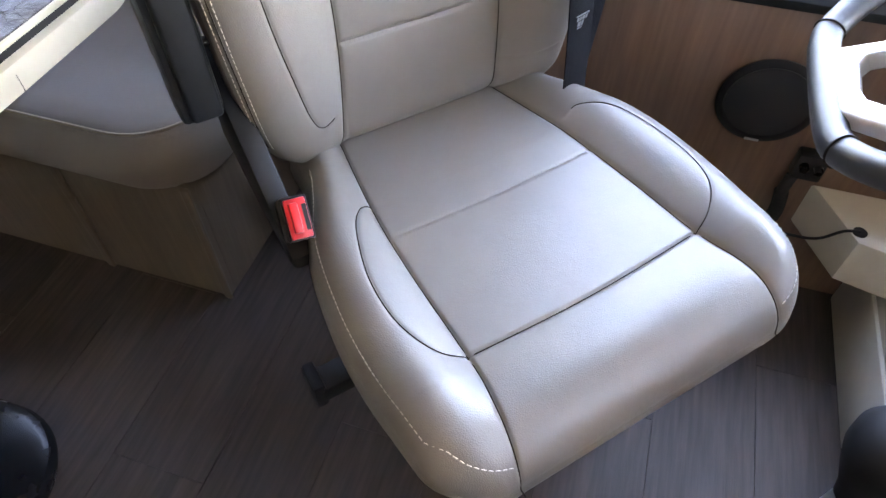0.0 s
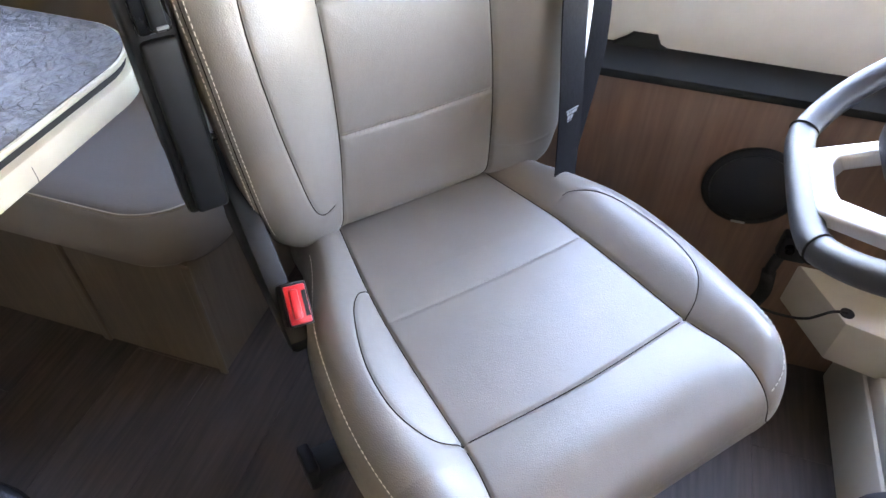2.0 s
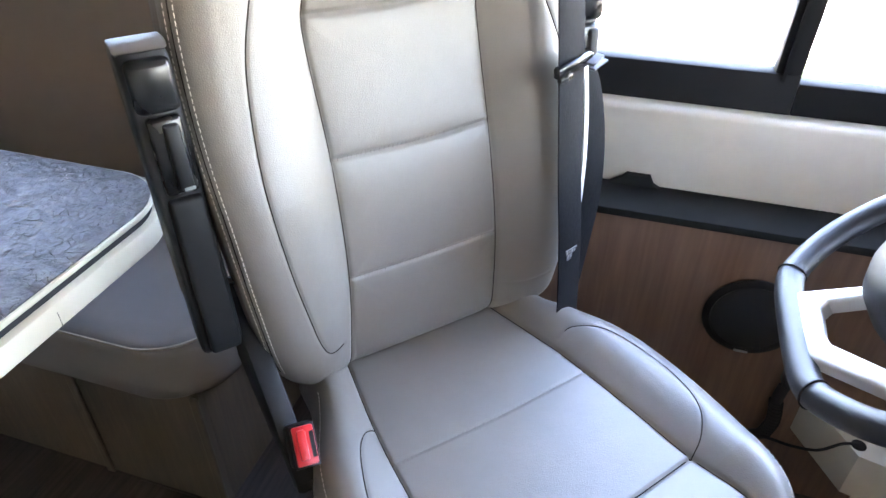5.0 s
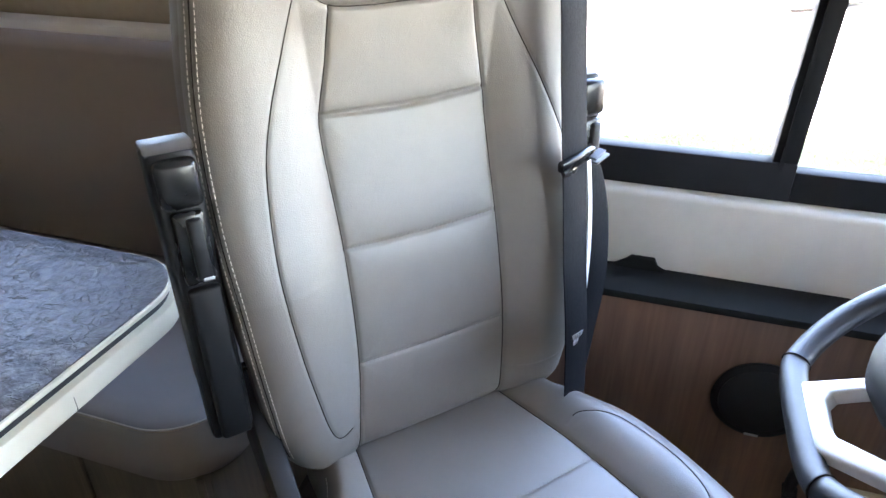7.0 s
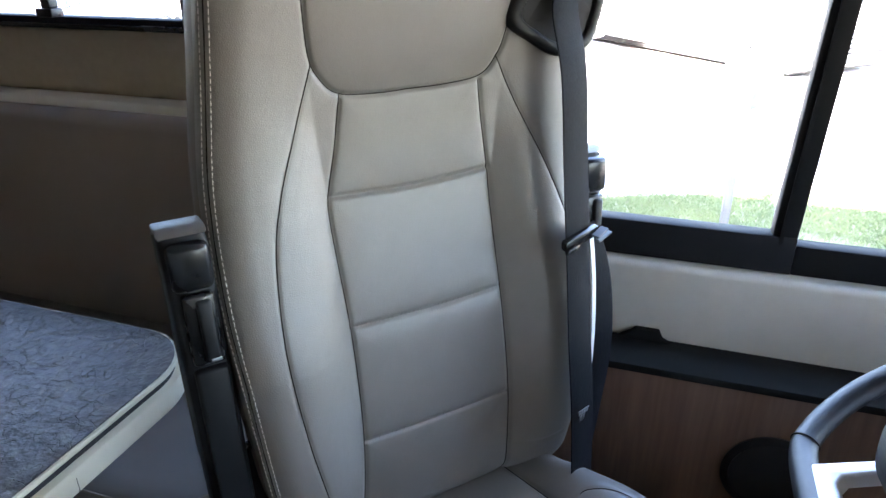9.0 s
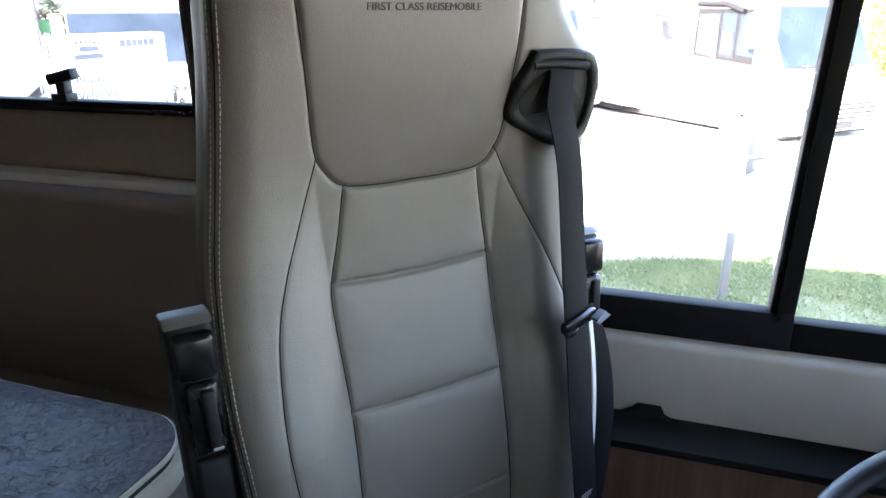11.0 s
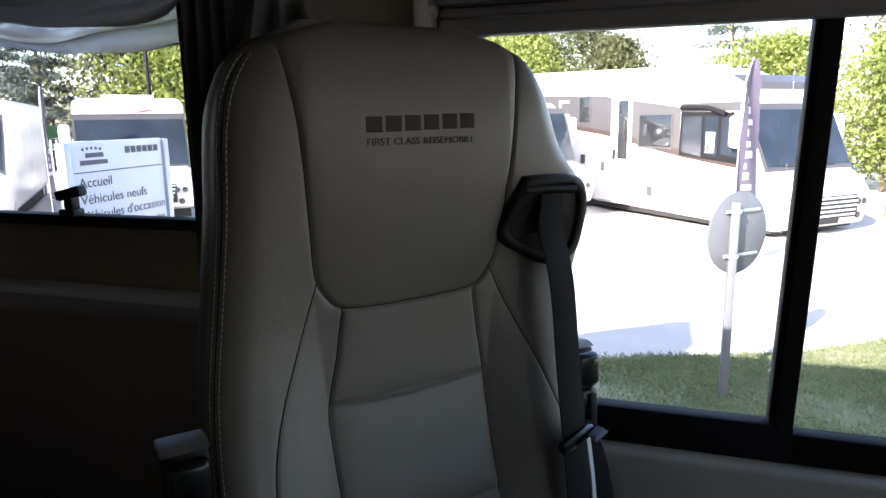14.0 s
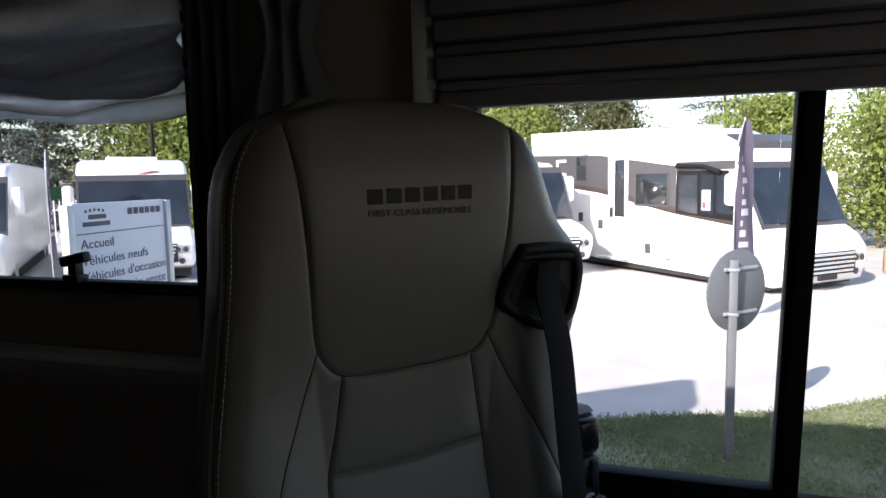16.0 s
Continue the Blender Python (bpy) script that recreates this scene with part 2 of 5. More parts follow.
def let_through(m, share):
    """Thin leaves and blades pass some light."""
    n, l = m.node_tree.nodes, m.node_tree.links
    b = n["Principled BSDF"]
    tr, mx = n.new("ShaderNodeBsdfTranslucent"), n.new("ShaderNodeMixShader")
    l.new(b.inputs["Base Color"].links[0].from_socket, tr.inputs["Color"])
    mx.inputs[0].default_value = share
    l.new(b.outputs[0], mx.inputs[1]), l.new(tr.outputs[0], mx.inputs[2])
    l.new(mx.outputs[0], n["Material Output"].inputs["Surface"])


for m_ in (M_LEAF, M_LEAF2, M_BLADE):
    let_through(m_, 0.5)
let_through(M_NEEDLE, 0.3)
let_through(M_VOILE, 0.5)


def let_see(m, share):
    """Sheer cloth: part of it is open weave."""
    n, l = m.node_tree.nodes, m.node_tree.links
    out = n["Material Output"].inputs["Surface"]
    tr, mx = n.new("ShaderNodeBsdfTransparent"), n.new("ShaderNodeMixShader")
    mx.inputs[0].default_value = share
    l.new(out.links[0].from_socket, mx.inputs[1]), l.new(tr.outputs[0], mx.inputs[2])
    l.new(mx.outputs[0], out)


let_see(M_VOILE, 0.35)
let_through(M_CURTAIN, 0.7)


# ---- building helpers ----
def part(name, geo, mat, parent, label="", smooth=None, kind=""):
    """One mesh object under a thing (or on its own, at a pose) from (vertices, faces)."""
    verts, faces = geo
    me = bpy.data.meshes.new(name)
    me.from_pydata([tuple(map(float, v)) for v in verts], [], [tuple(map(int, f)) for f in faces])
    me.materials.append(mat)
    if smooth is not None:
        me.shade_smooth()
        if smooth < 180:
            me.set_sharp_from_angle(angle=radians(smooth))
    ob = new(name, me)
    if isinstance(parent, Matrix):
        ob.matrix_world = parent
    elif parent is not None:
        ob.parent = parent
    return tagged(ob, label, kind=kind)


def thing(name, m, label, category, group="", kind=""):
    ob = new(name)
    ob.empty_display_size = 0.05
    ob.matrix_world = m
    return tagged(ob, label, category, group, kind)


def T(x, y, z, rx=0, ry=0, rz=0):
    return pose(x, y, z, rx, ry, rz)


def from_bm(bm):
    bm.verts.index_update()
    out = [v.co.copy() for v in bm.verts], [[v.index for v in f.verts] for f in bm.faces]
    bm.free()
    return out


def box(x0, x1, y0, y1, z0, z1, bevel=0.0, seg=2):
    bm = bmesh.new()
    bmesh.ops.create_cube(bm, size=1)
    for v in bm.verts:
        v.co = Vector(((x0 + x1) / 2 + v.co.x * (x1 - x0), (y0 + y1) / 2 + v.co.y * (y1 - y0), (z0 + z1) / 2 + v.co.z * (z1 - z0)))
    if bevel:
        bmesh.ops.bevel(bm, geom=bm.edges[:], offset=bevel, segments=seg, affect="EDGES", profile=0.5)
    return from_bm(bm)


def moved(geo, m):
    return [m @ Vector(v) for v in geo[0]], geo[1]


def join(*geos):
    verts, faces = [], []
    for v, f in geos:
        k = len(verts)
        verts += list(v)
        faces += [[i + k for i in q] for q in f]
    return verts, faces


def prism(poly, lo, hi, axis="z", bevel=0.0):
    """A polygon in two axes, drawn out along the third."""
    def put(p, h):
        return {"z": (p[0], p[1], h), "y": (p[0], h, p[1]), "x": (h, p[0], p[1])}[axis]
    bm = bmesh.new()
    a = [bm.verts.new(put(p, lo)) for p in poly]
    b = [bm.verts.new(put(p, hi)) for p in poly]
    k = len(poly)
    bm.faces.new(a), bm.faces.new(b[::-1])
    for i in range(k):
        bm.faces.new((a[i], b[i], b[(i + 1) % k], a[(i + 1) % k]))
    bmesh.ops.recalc_face_normals(bm, faces=bm.faces[:])
    if bevel:
        caps = [e for e in bm.edges if (e.verts[0] in a) == (e.verts[1] in a)]
        bmesh.ops.bevel(bm, geom=caps, offset=bevel, segments=2, affect="EDGES", profile=0.5)
    return from_bm(bm)


def smooth_line(points, per=8, closed=False):
    """A Catmull-Rom curve through the points."""
    p = [np.array(q, float) for q in points]
    n = len(p)
    out = []
    for i in range(n if closed else n - 1):
        g = (lambda k: p[k % n]) if closed else (lambda k: p[min(max(k, 0), n - 1)])
        a, b, c, d = g(i - 1), g(i), g(i + 1), g(i + 2)
        for s in np.linspace(0, 1, per, endpoint=False):
            out.append(0.5 * (2 * b + (c - a) * s + (2 * a - 5 * b + 4 * c - d) * s ** 2 + (3 * b - a - 3 * c + d) * s ** 3))
    if not closed:
        out.append(p[-1])
    return out


def tube(points, radius, sides=8, closed=False, flat=1.0):
    pts = [Vector(p) for p in points]
    n = len(pts)
    verts, faces, up = [], [], Vector((0.13, 0.2, 0.97))
    for i, p in enumerate(pts):
        a = pts[(i - 1) % n] if closed or i else p
        b = pts[(i + 1) % n] if closed or i < n - 1 else p
        t = (b - a).normalized()
        s = t.cross(up)
        s = s.normalized() if s.length > 1e-4 else Vector((1, 0, 0))
        w = s.cross(t).normalized()
        r = radius[i] if isinstance(radius, (list, tuple)) else radius
        verts += [p + s * math.cos(2 * math.pi * k / sides) * r + w * math.sin(2 * math.pi * k / sides) * r * flat for k in range(sides)]
    for i in range(n if closed else n - 1):
        j = (i + 1) % n
        faces += [[i * sides + k, i * sides + (k + 1) % sides, j * sides + (k + 1) % sides, j * sides + k] for k in range(sides)]
    if not closed:
        faces += [list(range(sides))[::-1], list(range((n - 1) * sides, n * sides))]
    return verts, faces


def lathe(profile, sides=32):
    """Turned about z from (radius, height) pairs."""
    verts, faces = [], []
    for r, h in profile:
        verts += [(r * math.cos(2 * math.pi * k / sides), r * math.sin(2 * math.pi * k / sides), h) for k in range(sides)]
    for i in range(len(profile) - 1):
        faces += [[i * sides + k, i * sides + (k + 1) % sides, (i + 1) * sides + (k + 1) % sides, (i + 1) * sides + k] for k in range(sides)]
    faces += [list(range(sides))[::-1], list(range((len(profile) - 1) * sides, len(profile) * sides))]
    return verts, faces


def grid(P):
    """Faces over an array of points, rows by columns."""
    r, c = P.shape[:2]
    i = np.arange(r * c).reshape(r, c)
    f = np.stack([i[:-1, :-1], i[:-1, 1:], i[1:, 1:], i[1:, :-1]], -1).reshape(-1, 4)
    return P.reshape(-1, 3), f


def slab(P, thick, axis):
    """A sheet with a back, so that it has depth."""
    Q = P.copy()
    Q[..., axis] += thick
    v, f = grid(P)
    w, g = grid(Q)
    n = len(v)
    r, c = P.shape[:2]
    i = np.arange(r * c).reshape(r, c)
    rim = np.concatenate([i[0, :], i[1:, -1], i[-1, -2::-1], i[-2:0:-1, 0]])
    side = [[rim[k], rim[(k + 1) % len(rim)], rim[(k + 1) % len(rim)] + n, rim[k] + n] for k in range(len(rim))]
    return np.concatenate([v, w]), [list(q) for q in f] + [list(q[::-1] + n) for q in g] + side


def panels(P, kinds, names, mat, parent, mats=None):
    """A sewn cover: the faces of one surface, cut into one mesh for each panel, with the whole surface's normals."""
    v, f = grid(P)
    a = v[f[:, 2]] - v[f[:, 0]]
    b = v[f[:, 3]] - v[f[:, 1]]
    fn = np.cross(a, b)
    vn = np.zeros_like(v)
    for k in range(4):
        np.add.at(vn, f[:, k], fn)
    vn /= np.maximum(np.linalg.norm(vn, axis=1, keepdims=True), 1e-12)
    made = []
    for k, name in enumerate(names):
        g = f[kinds == k]
        if not len(g):
            continue
        used, back = np.unique(g, return_inverse=True)
        me = bpy.data.meshes.new(name)
        me.from_pydata(v[used].tolist(), [], back.reshape(-1, 4).tolist())
        me.materials.append(mats[k] if mats else mat)
        me.shade_smooth()
        me.normals_split_custom_set_from_vertices(vn[used].tolist())
        ob = new(name, me)
        ob.parent = parent
        made.append(ob)
    return made


def off(x, y, line):
    """Distance of points from a polyline."""
    best = np.full(np.shape(x), 9.0)
    for (ax, ay), (bx, by) in zip(line[:-1], line[1:]):
        dx, dy = bx - ax, by - ay
        s = np.clip(((x - ax) * dx + (y - ay) * dy) / max(dx * dx + dy * dy, 1e-12), 0, 1)
        best = np.minimum(best, np.hypot(x - ax - s * dx, y - ay - s * dy))
    return best


def words(text, size, m, mat, parent, name="lettering", depth=0.001, align="LEFT", width=1.0):
    """Lettering in the built-in font, as a mesh."""
    cu = bpy.data.curves.new(name, "FONT")
    cu.body, cu.size, cu.extrude, cu.align_x = text, size, depth, align
    ob = bpy.data.objects.new(name, cu)
    scene.collection.objects.link(ob)
    bpy.context.view_layer.update()
    me = bpy.data.meshes.new_from_object(ob.evaluated_get(bpy.context.evaluated_depsgraph_get()))
    bpy.data.objects.remove(ob)
    me.transform(m @ Matrix.Diagonal((width, 1, 1, 1)))
    me.materials.clear()
    me.materials.append(mat)
    out = new(name, me)
    out.parent = parent
    return out


# ---- the cab and living room: setting ----
U0, U1, V0, VW, TOP = -3.2, 1.85, -1.2, 1.15, 2.02


def setting(name, geo, mat, label, category, smooth=None):
    return tagged(part(name, geo, mat, MV.copy(), smooth=smooth), label, category, kind="structure")


setting("ceiling", box(U0, U1, V0, VW + 0.04, TOP, TOP + 0.05), M_CEIL, "pale fabric-lined ceiling of the motorhome", "ceiling")
setting("wall_rear", box(U0 - 0.05, U0, V0, VW, 0, TOP), M_CUPBOARD, "wood rear wall of the living room", "wall")
W1, W2 = (-1.95, -0.925, 1.155, 1.80), (-0.36, 1.35, 0.80, 1.60)
setting("wall_side", join(
    box(U0, W1[0], VW, VW + 0.04, -0.3, TOP), box(W1[1], W2[0], VW, VW + 0.04, -0.3, TOP), box(W2[1], U1, VW, VW + 0.04, -0.3, TOP),
    box(W1[0], W1[1], VW, VW + 0.04, -0.3, W1[2]), box(W1[0], W1[1], VW, VW + 0.04, W1[3], TOP),
    box(W2[0], W2[1], VW, VW + 0.04, -0.3, W2[2]), box(W2[0], W2[1], VW, VW + 0.04, W2[3], TOP)), M_WALL,
    "beige side wall with two windows", "wall")
setting("wall_passenger", join(
    box(U0, U1, V0 - 0.04, V0, -0.3, TOP)), M_CUPBOARD, "wood-fronted passenger-side wall", "wall")
setting("wall_front", join(
    box(U1, U1 + 0.05, V0, VW, -0.3, 1.10), box(U1, U1 + 0.05, V0, VW, 1.52, TOP), box(U1, U1 + 0.05, V0, V0 + 0.32, 1.10, 1.52),
    box(U1, U1 + 0.05, VW - 0.27, VW, 1.10, 1.52)), M_WALL, "front end round the windscreen opening", "wall")
# unseen; the fairing and long rear box are added to cast the lawn's shadow
setting("vehicle_shade_shell", join(box(U0 - 0.05, U1 + 0.05, V0 - 0.06, VW + 0.06, TOP + 0.055, TOP + 0.16, 0.03), box(-7.2, U0 - 0.055, V0 - 0.06, VW + 0.06, -0.6, TOP + 0.16, 0.03),
    prism([(-2.36, TOP + 0.155), (-2.36, TOP + 0.82), (-2.50, TOP + 0.82), (-3.45, TOP + 0.24), (-5.4, TOP + 0.155)], 0.3, VW + 0.02, "y", 0.02)), M_RV,
    "unseen white outer shell and roof of the vehicle with an added shadow-casting fairing", "vehicle body", 40)
floor = setting("floor", box(U0, U1, V0, VW, -0.06, -0.003), M_JOINT, "dark wood-look vinyl floor in planks", "floor")

# cream padded panel, wood lining and ledge under the cab window
setting("padded_panel", moved(box(-0.6, 1.5, 1.10, 1.149, 0.60, 0.785, 0.012, 3), Matrix()), M_CREAM, "cream padded vinyl strip below the cab window", "wall panel", 40)
setting("wood_panel", box(-0.62, 0.72, 1.01, 1.05, -0.003, 0.617, 0.002), M_WOOD, "brown wood-grain lining panel below the ledge", "wall panel")
bump = [(-0.62, 0.0), (1.5, 0.0), (1.5, 0.03), (0.062, 0.03), (0.05, 0.036), (0.042, 0.052), (0.0, 0.052), (-0.008, 0.044), (-0.03, 0.03), (-0.62, 0.03)]
setting("ledge", join(box(-0.62, 1.5, 0.998, 1.10, 0.617, 0.634, 0.005), moved(prism(bump, 1.085, 1.1, "y", 0.002), T(0, 0, 0.604))),
        M_LEDGE, "anthracite plastic ledge along the wall below the window", "ledge", 40)


def framed_window(name, u0, u1, z0, z1, bar, posts, label, lean=0.0, drop=0.0, tint=None):
    """A window in the side wall: frame, posts and panes."""
    w = thing(name, MV @ T(0, VW, 0), label, "window", kind="structure")
    split = posts[0][1] if posts else u1
    f = [box(u0 - bar, split, -0.018, 0.021, z0 - bar, z0, 0.004), box(split, u1 + bar, -0.017, 0.021, z0 - bar, z0 - drop, 0.004), box(u0 - bar, u1 + bar, -0.018, 0.021, z1, z1 + bar, 0.004),
         box(u0 - bar, u0, -0.018, 0.021, z0, z1, 0.004), box(u1, u1 + bar, -0.018, 0.021, z0, z1, 0.004)]
    part("window_frame", join(*f), M_FRAME, w, "black window frame", 40)
    for a, b in posts:
        side = lambda p, q: [(p, z0 - drop), (q, z0 - drop), (q + lean, z1), (p + lean, z1)]
        part("window_post", join(prism(side(a, b), -0.014, 0.021, "y", 0.004), prism(side(a + 0.012, a + 0.018), -0.019, -0.0142, "y")), M_FRAME, w, smooth=40)
    edges = [u0] + [x for p in posts for x in p] + [u1]
    for a, b in zip(edges[::2], edges[1::2]):
        pane = part("pane", box(a, b, 0.012, 0.017, z0 - drop, z1), tint or M_GLASS, w)
        pane.visible_shadow = False
    return w


framed_window("window_1", -0.31, 1.30, 0.853, 1.56, 0.075, [(0.202, 0.243)], "wide cab side window with a black frame and post", 0.020, 0.014)
w1 = framed_window("window_2", -1.92, -0.935, 1.172, 1.78, 0.022, [], "living-room window with a thin black frame and a latch", tint=M_TINT)
part("inner_rail", box(-1.93, -0.935, -0.024, -0.016, 1.147, 1.159, 0.003), M_GLOSS, w1, smooth=40)
latch = part("latch", join(box(-1.30, -1.255, -0.05, -0.016, 1.172, 1.19, 0.004), box(-1.288, -1.262, -0.045, -0.02, 1.188, 1.222, 0.005),
                           moved(box(-0.035, 0.04, -0.014, 0.012, -0.012, 0.012, 0.006), T(-1.268, -0.04, 1.226, 0, -12, 0))), M_BLACK, w1, "black window latch", 40)


# ---- driver's seat ----
seat = thing("driver_seat", MS.copy(), "beige leather swivelling driver's seat with white stitching", "seat")


def lerp(x, xs, ys):
    return np.interp(x, xs, ys)


def rows_curve(points, n=200):
    """Smooth a table of (height, value) into two dense lists."""
    c = np.array(smooth_line(points, 10))
    k = np.argsort(c[:, 0])
    return c[k, 0], c[k, 1]


# cushion: outline and seams in (x, y)
CL = rows_curve([(0.118, -0.238), (0.15, -0.246), (0.22, -0.258), (0.305, -0.264), (0.383, -0.260), (0.476, -0.244), (0.56, -0.212), (0.61, -0.198), (0.68, -0.195)])
CR = rows_curve([(0.118, 0.240), (0.15, 0.248), (0.22, 0.263), (0.305, 0.275), (0.40, 0.276), (0.476, 0.266), (0.56, 0.235), (0.61, 0.212), (0.68, 0.205)])
CFRONT = 0.134
def xy(points, per=10):
    return [tuple(p) for p in smooth_line(points, per)]
S_L = xy([(-0.122, 0.68), (-0.126, 0.645), (-0.147, 0.506), (-0.154, 0.40), (-0.156, 0.26), (-0.165, 0.19), (-0.172, 0.14), (-0.172, 0.12)])
S_R = xy([(0.121, 0.68), (0.125, 0.645), (0.148, 0.50), (0.163, 0.38), (0.172, 0.268), (0.180, 0.20), (0.184, 0.15), (0.184, 0.12)])
S_F = xy([(-0.156, 0.262), (0.0, 0.259), (0.172, 0.269)])
S_M = xy([(-0.152, 0.447), (0.0, 0.444), (0.155, 0.450)])
S_LL = xy([(-0.147, 0.506), (-0.165, 0.497), (-0.184, 0.465), (-0.203, 0.40), (-0.207, 0.345), (-0.200, 0.305), (-0.182, 0.273), (-0.156, 0.261)])
S_LR = xy([(0.160, 0.515), (0.185, 0.516), (0.222, 0.476), (0.238, 0.40), (0.236, 0.345), (0.222, 0.306), (0.196, 0.279), (0.172, 0.268)])
CSEAMS = [(S_L, 0.0026), (S_R, 0.0026), (S_F, 0.003), (S_M, 0.0012), (S_LL, 0.0011), (S_LR, 0.0011)]


def cushion_z(x, y):
    x, y = np.asarray(x, float), np.asarray(y, float)
    l, r = lerp(y, *CL), lerp(y, *CR)
    mid = (lerp(y, [q[1] for q in S_L[::-1]], [q[0] for q in S_L[::-1]]), lerp(y, [q[1] for q in S_R[::-1]], [q[0] for q in S_R[::-1]]))
    bl = np.clip((mid[0] - x) / np.maximum(mid[0] - l, 1e-3), 0, 1)
    br = np.clip((x - mid[1]) / np.maximum(r - mid[1], 1e-3), 0, 1)
    fade = np.clip((y - 0.12) / 0.12, 0, 1)
    z = 0.557 + 0.026 * (np.sin(np.pi * np.minimum(bl, 0.62) / 1.24) + np.sin(np.pi * np.minimum(br, 0.62) / 1.24)) * fade
    z = z + 0.010 * np.exp(-((y - 0.20) / 0.05) ** 2) - 0.012 * np.clip((y - 0.50) / 0.15, 0, 1)
    near = np.full(np.shape(x), 9.0)
    for line, deep in CSEAMS:
        d = off(x, y, line)
        near = np.minimum(near, d + (0 if deep > 0.003 else 0.03))
        z = z - deep * np.exp(-(d / 0.0026) ** 2)
    z = z + 0.0036 * (1 - np.exp(-near / 0.018))
    R = 0.055
    q = np.clip(1 - np.minimum(x - l, r - x) / R, 0, 1)
    p = np.clip(1 - (y - CFRONT) / (R * 1.15), 0, 1)
    e = np.clip(np.hypot(q, p), 0, 1)
    return z - 0.050 * (1 - np.sqrt(np.maximum(1 - e ** 2.4, 0)))


NU, NV = 320, 300
a = np.linspace(-1, 1, NU)
a = a + 0.22 * np.sin(np.pi * a) / np.pi
b = np.linspace(0, 1, NV) ** 1.25
Y = np.repeat((CFRONT + (0.665 - CFRONT) * b)[:, None], NU, 1)
L, R_ = lerp(Y, *CL), lerp(Y, *CR)
X = L + (R_ - L) * (a[None, :] + 1) / 2
q = np.clip(1 - np.minimum(X - L, R_ - X) / 0.055, 0, 1)
p = np.clip(1 - (Y - CFRONT) / 0.06325, 0, 1)
h = np.maximum(np.hypot(q, p), 1)          # round the two front corners
X = np.where(h > 1, np.where(X - L < R_ - X, L + 0.055 * (1 - q / h), R_ - 0.055 * (1 - q / h)), X)
Y = np.where(h > 1, CFRONT + 0.06325 * (1 - p / h), Y)
P = np.stack([X, Y, cushion_z(X, Y)], -1)
cx, cy = (X[:-1, :-1] + X[1:, 1:]) / 2, (Y[:-1, :-1] + Y[1:, 1:]) / 2
sl = lerp(cy, [q[1] for q in S_L[::-1]], [q[0] for q in S_L[::-1]])
sr = lerp(cy, [q[1] for q in S_R[::-1]], [q[0] for q in S_R[::-1]])
kinds = np.where(cx < sl, 3, np.where(cx > sr, 4, np.where(cy < 0.262, 2, np.where(cy < 0.446, 1, 0)))).reshape(-1)
cushion = new("cushion")
cushion.parent = seat
panels(P, kinds, ["rear_panel", "middle_panel", "front_roll", "side_bolster", "side_bolster"], M_LEATHER, cushion)
# side band of the cushion, from the rim of the cover down and in
rim = np.concatenate([P[::-1, 0], P[0, 1:], P[1:, -1]])
centre = np.array([0.01, 0.40, 0])
bands = []
for k, (drop, tuck) in enumerate([(0, 0), (0.012, -0.002), (0.03, 0.002), (0.040, 0.018), (0.050, 0.038), (0.054, 0.058), (0.055, 0.10)]):
    q = rim.copy()
    way = centre - q
    way[:, 2] = 0
    way /= np.linalg.norm(way, axis=1, keepdims=True)
    q += way * tuck
    q[:, 2] = np.minimum(q[:, 2], 9) - drop
    if k > 2:
        q[:, 2] = q[:, 2] * 0.3 + (0.525 - drop) * 0.7
    bands.append(q)
part("side_band", grid(np.array(bands[::-1])), M_LEATHER, cushion, smooth=180)


def on_cushion(line, lift=0.0):
    p = np.array(line)
    return np.column_stack([p, cushion_z(p[:, 0], p[:, 1]) + lift]).tolist()


# dark tubes laid in the grooves draw the shade of each seam
part("seam", join(*[tube(on_cushion(s, 0.0005), 0.00075, 5) for s in (S_L[6:-4], S_R[6:-4], S_F, S_LL, S_LR[6:])]), M_SEAM, cushion, "sewn seam lines with their shade put in as dark colour")


def stitches(line, lift, length, gap, radius, normal=(0, 0, 1)):
    """Short raised stitches along a line of points."""
    pts = [Vector(p) for p in line]
    out, run, k = [], 0.0, 0
    lens = [0.0]
    for p, q in zip(pts[:-1], pts[1:]):
        lens.append(lens[-1] + (q - p).length)
    arr = np.array([tuple(p) for p in pts])
    at = lambda d: Vector([float(np.interp(d, lens, arr[:, i])) for i in range(3)])
    up = Vector(normal) * lift
    while run + length < lens[-1]:
        m = at(run + length / 2)
        out.append(tube([at(run) + up * 0.4, m + up, at(run + length) + up * 0.4], radius, 5))
        run += length + gap
    return join(*out)


def edge_line(y0, y1, side, inset, n=60):
    c = CL if side < 0 else CR
    return [(float(lerp(y, *c)) - side * inset, y) for y in np.linspace(y0, y1, n)]


front_left = edge_line(0.60, 0.20, -1, 0.012) + xy([(-0.230, 0.182), (-0.217, 0.163), (-0.198, 0.150), (-0.176, 0.145)], 6)
front_right = edge_line(0.225, 0.20, 1, 0.012, 5) + xy([(0.240, 0.186), (0.229, 0.167), (0.212, 0.153), (0.190, 0.146)], 6)
part("topstitching", join(stitches(on_cushion(front_left), 0.001, 0.0050, 0.0026, 0.0006), stitches(on_cushion(front_right), 0.001, 0.0050, 0.0026, 0.0006)),
     M_STITCH, cushion, "white contrast stitching", kind="stuff")


def gathers(place, x0, x1, level, half):
    """Short tucks across a quilted seam."""
    out = []
    for k, x in enumerate(np.arange(x0, x1, 0.0062)):
        c = level(x)
        out.append(tube(place([(x, c - half), (x + 0.0006, c), (x + 0.0012, c + half * (0.7 + 0.3 * math.sin(k * 2.3)))], 0.0001), 0.00042, 5))
    return join(*out)


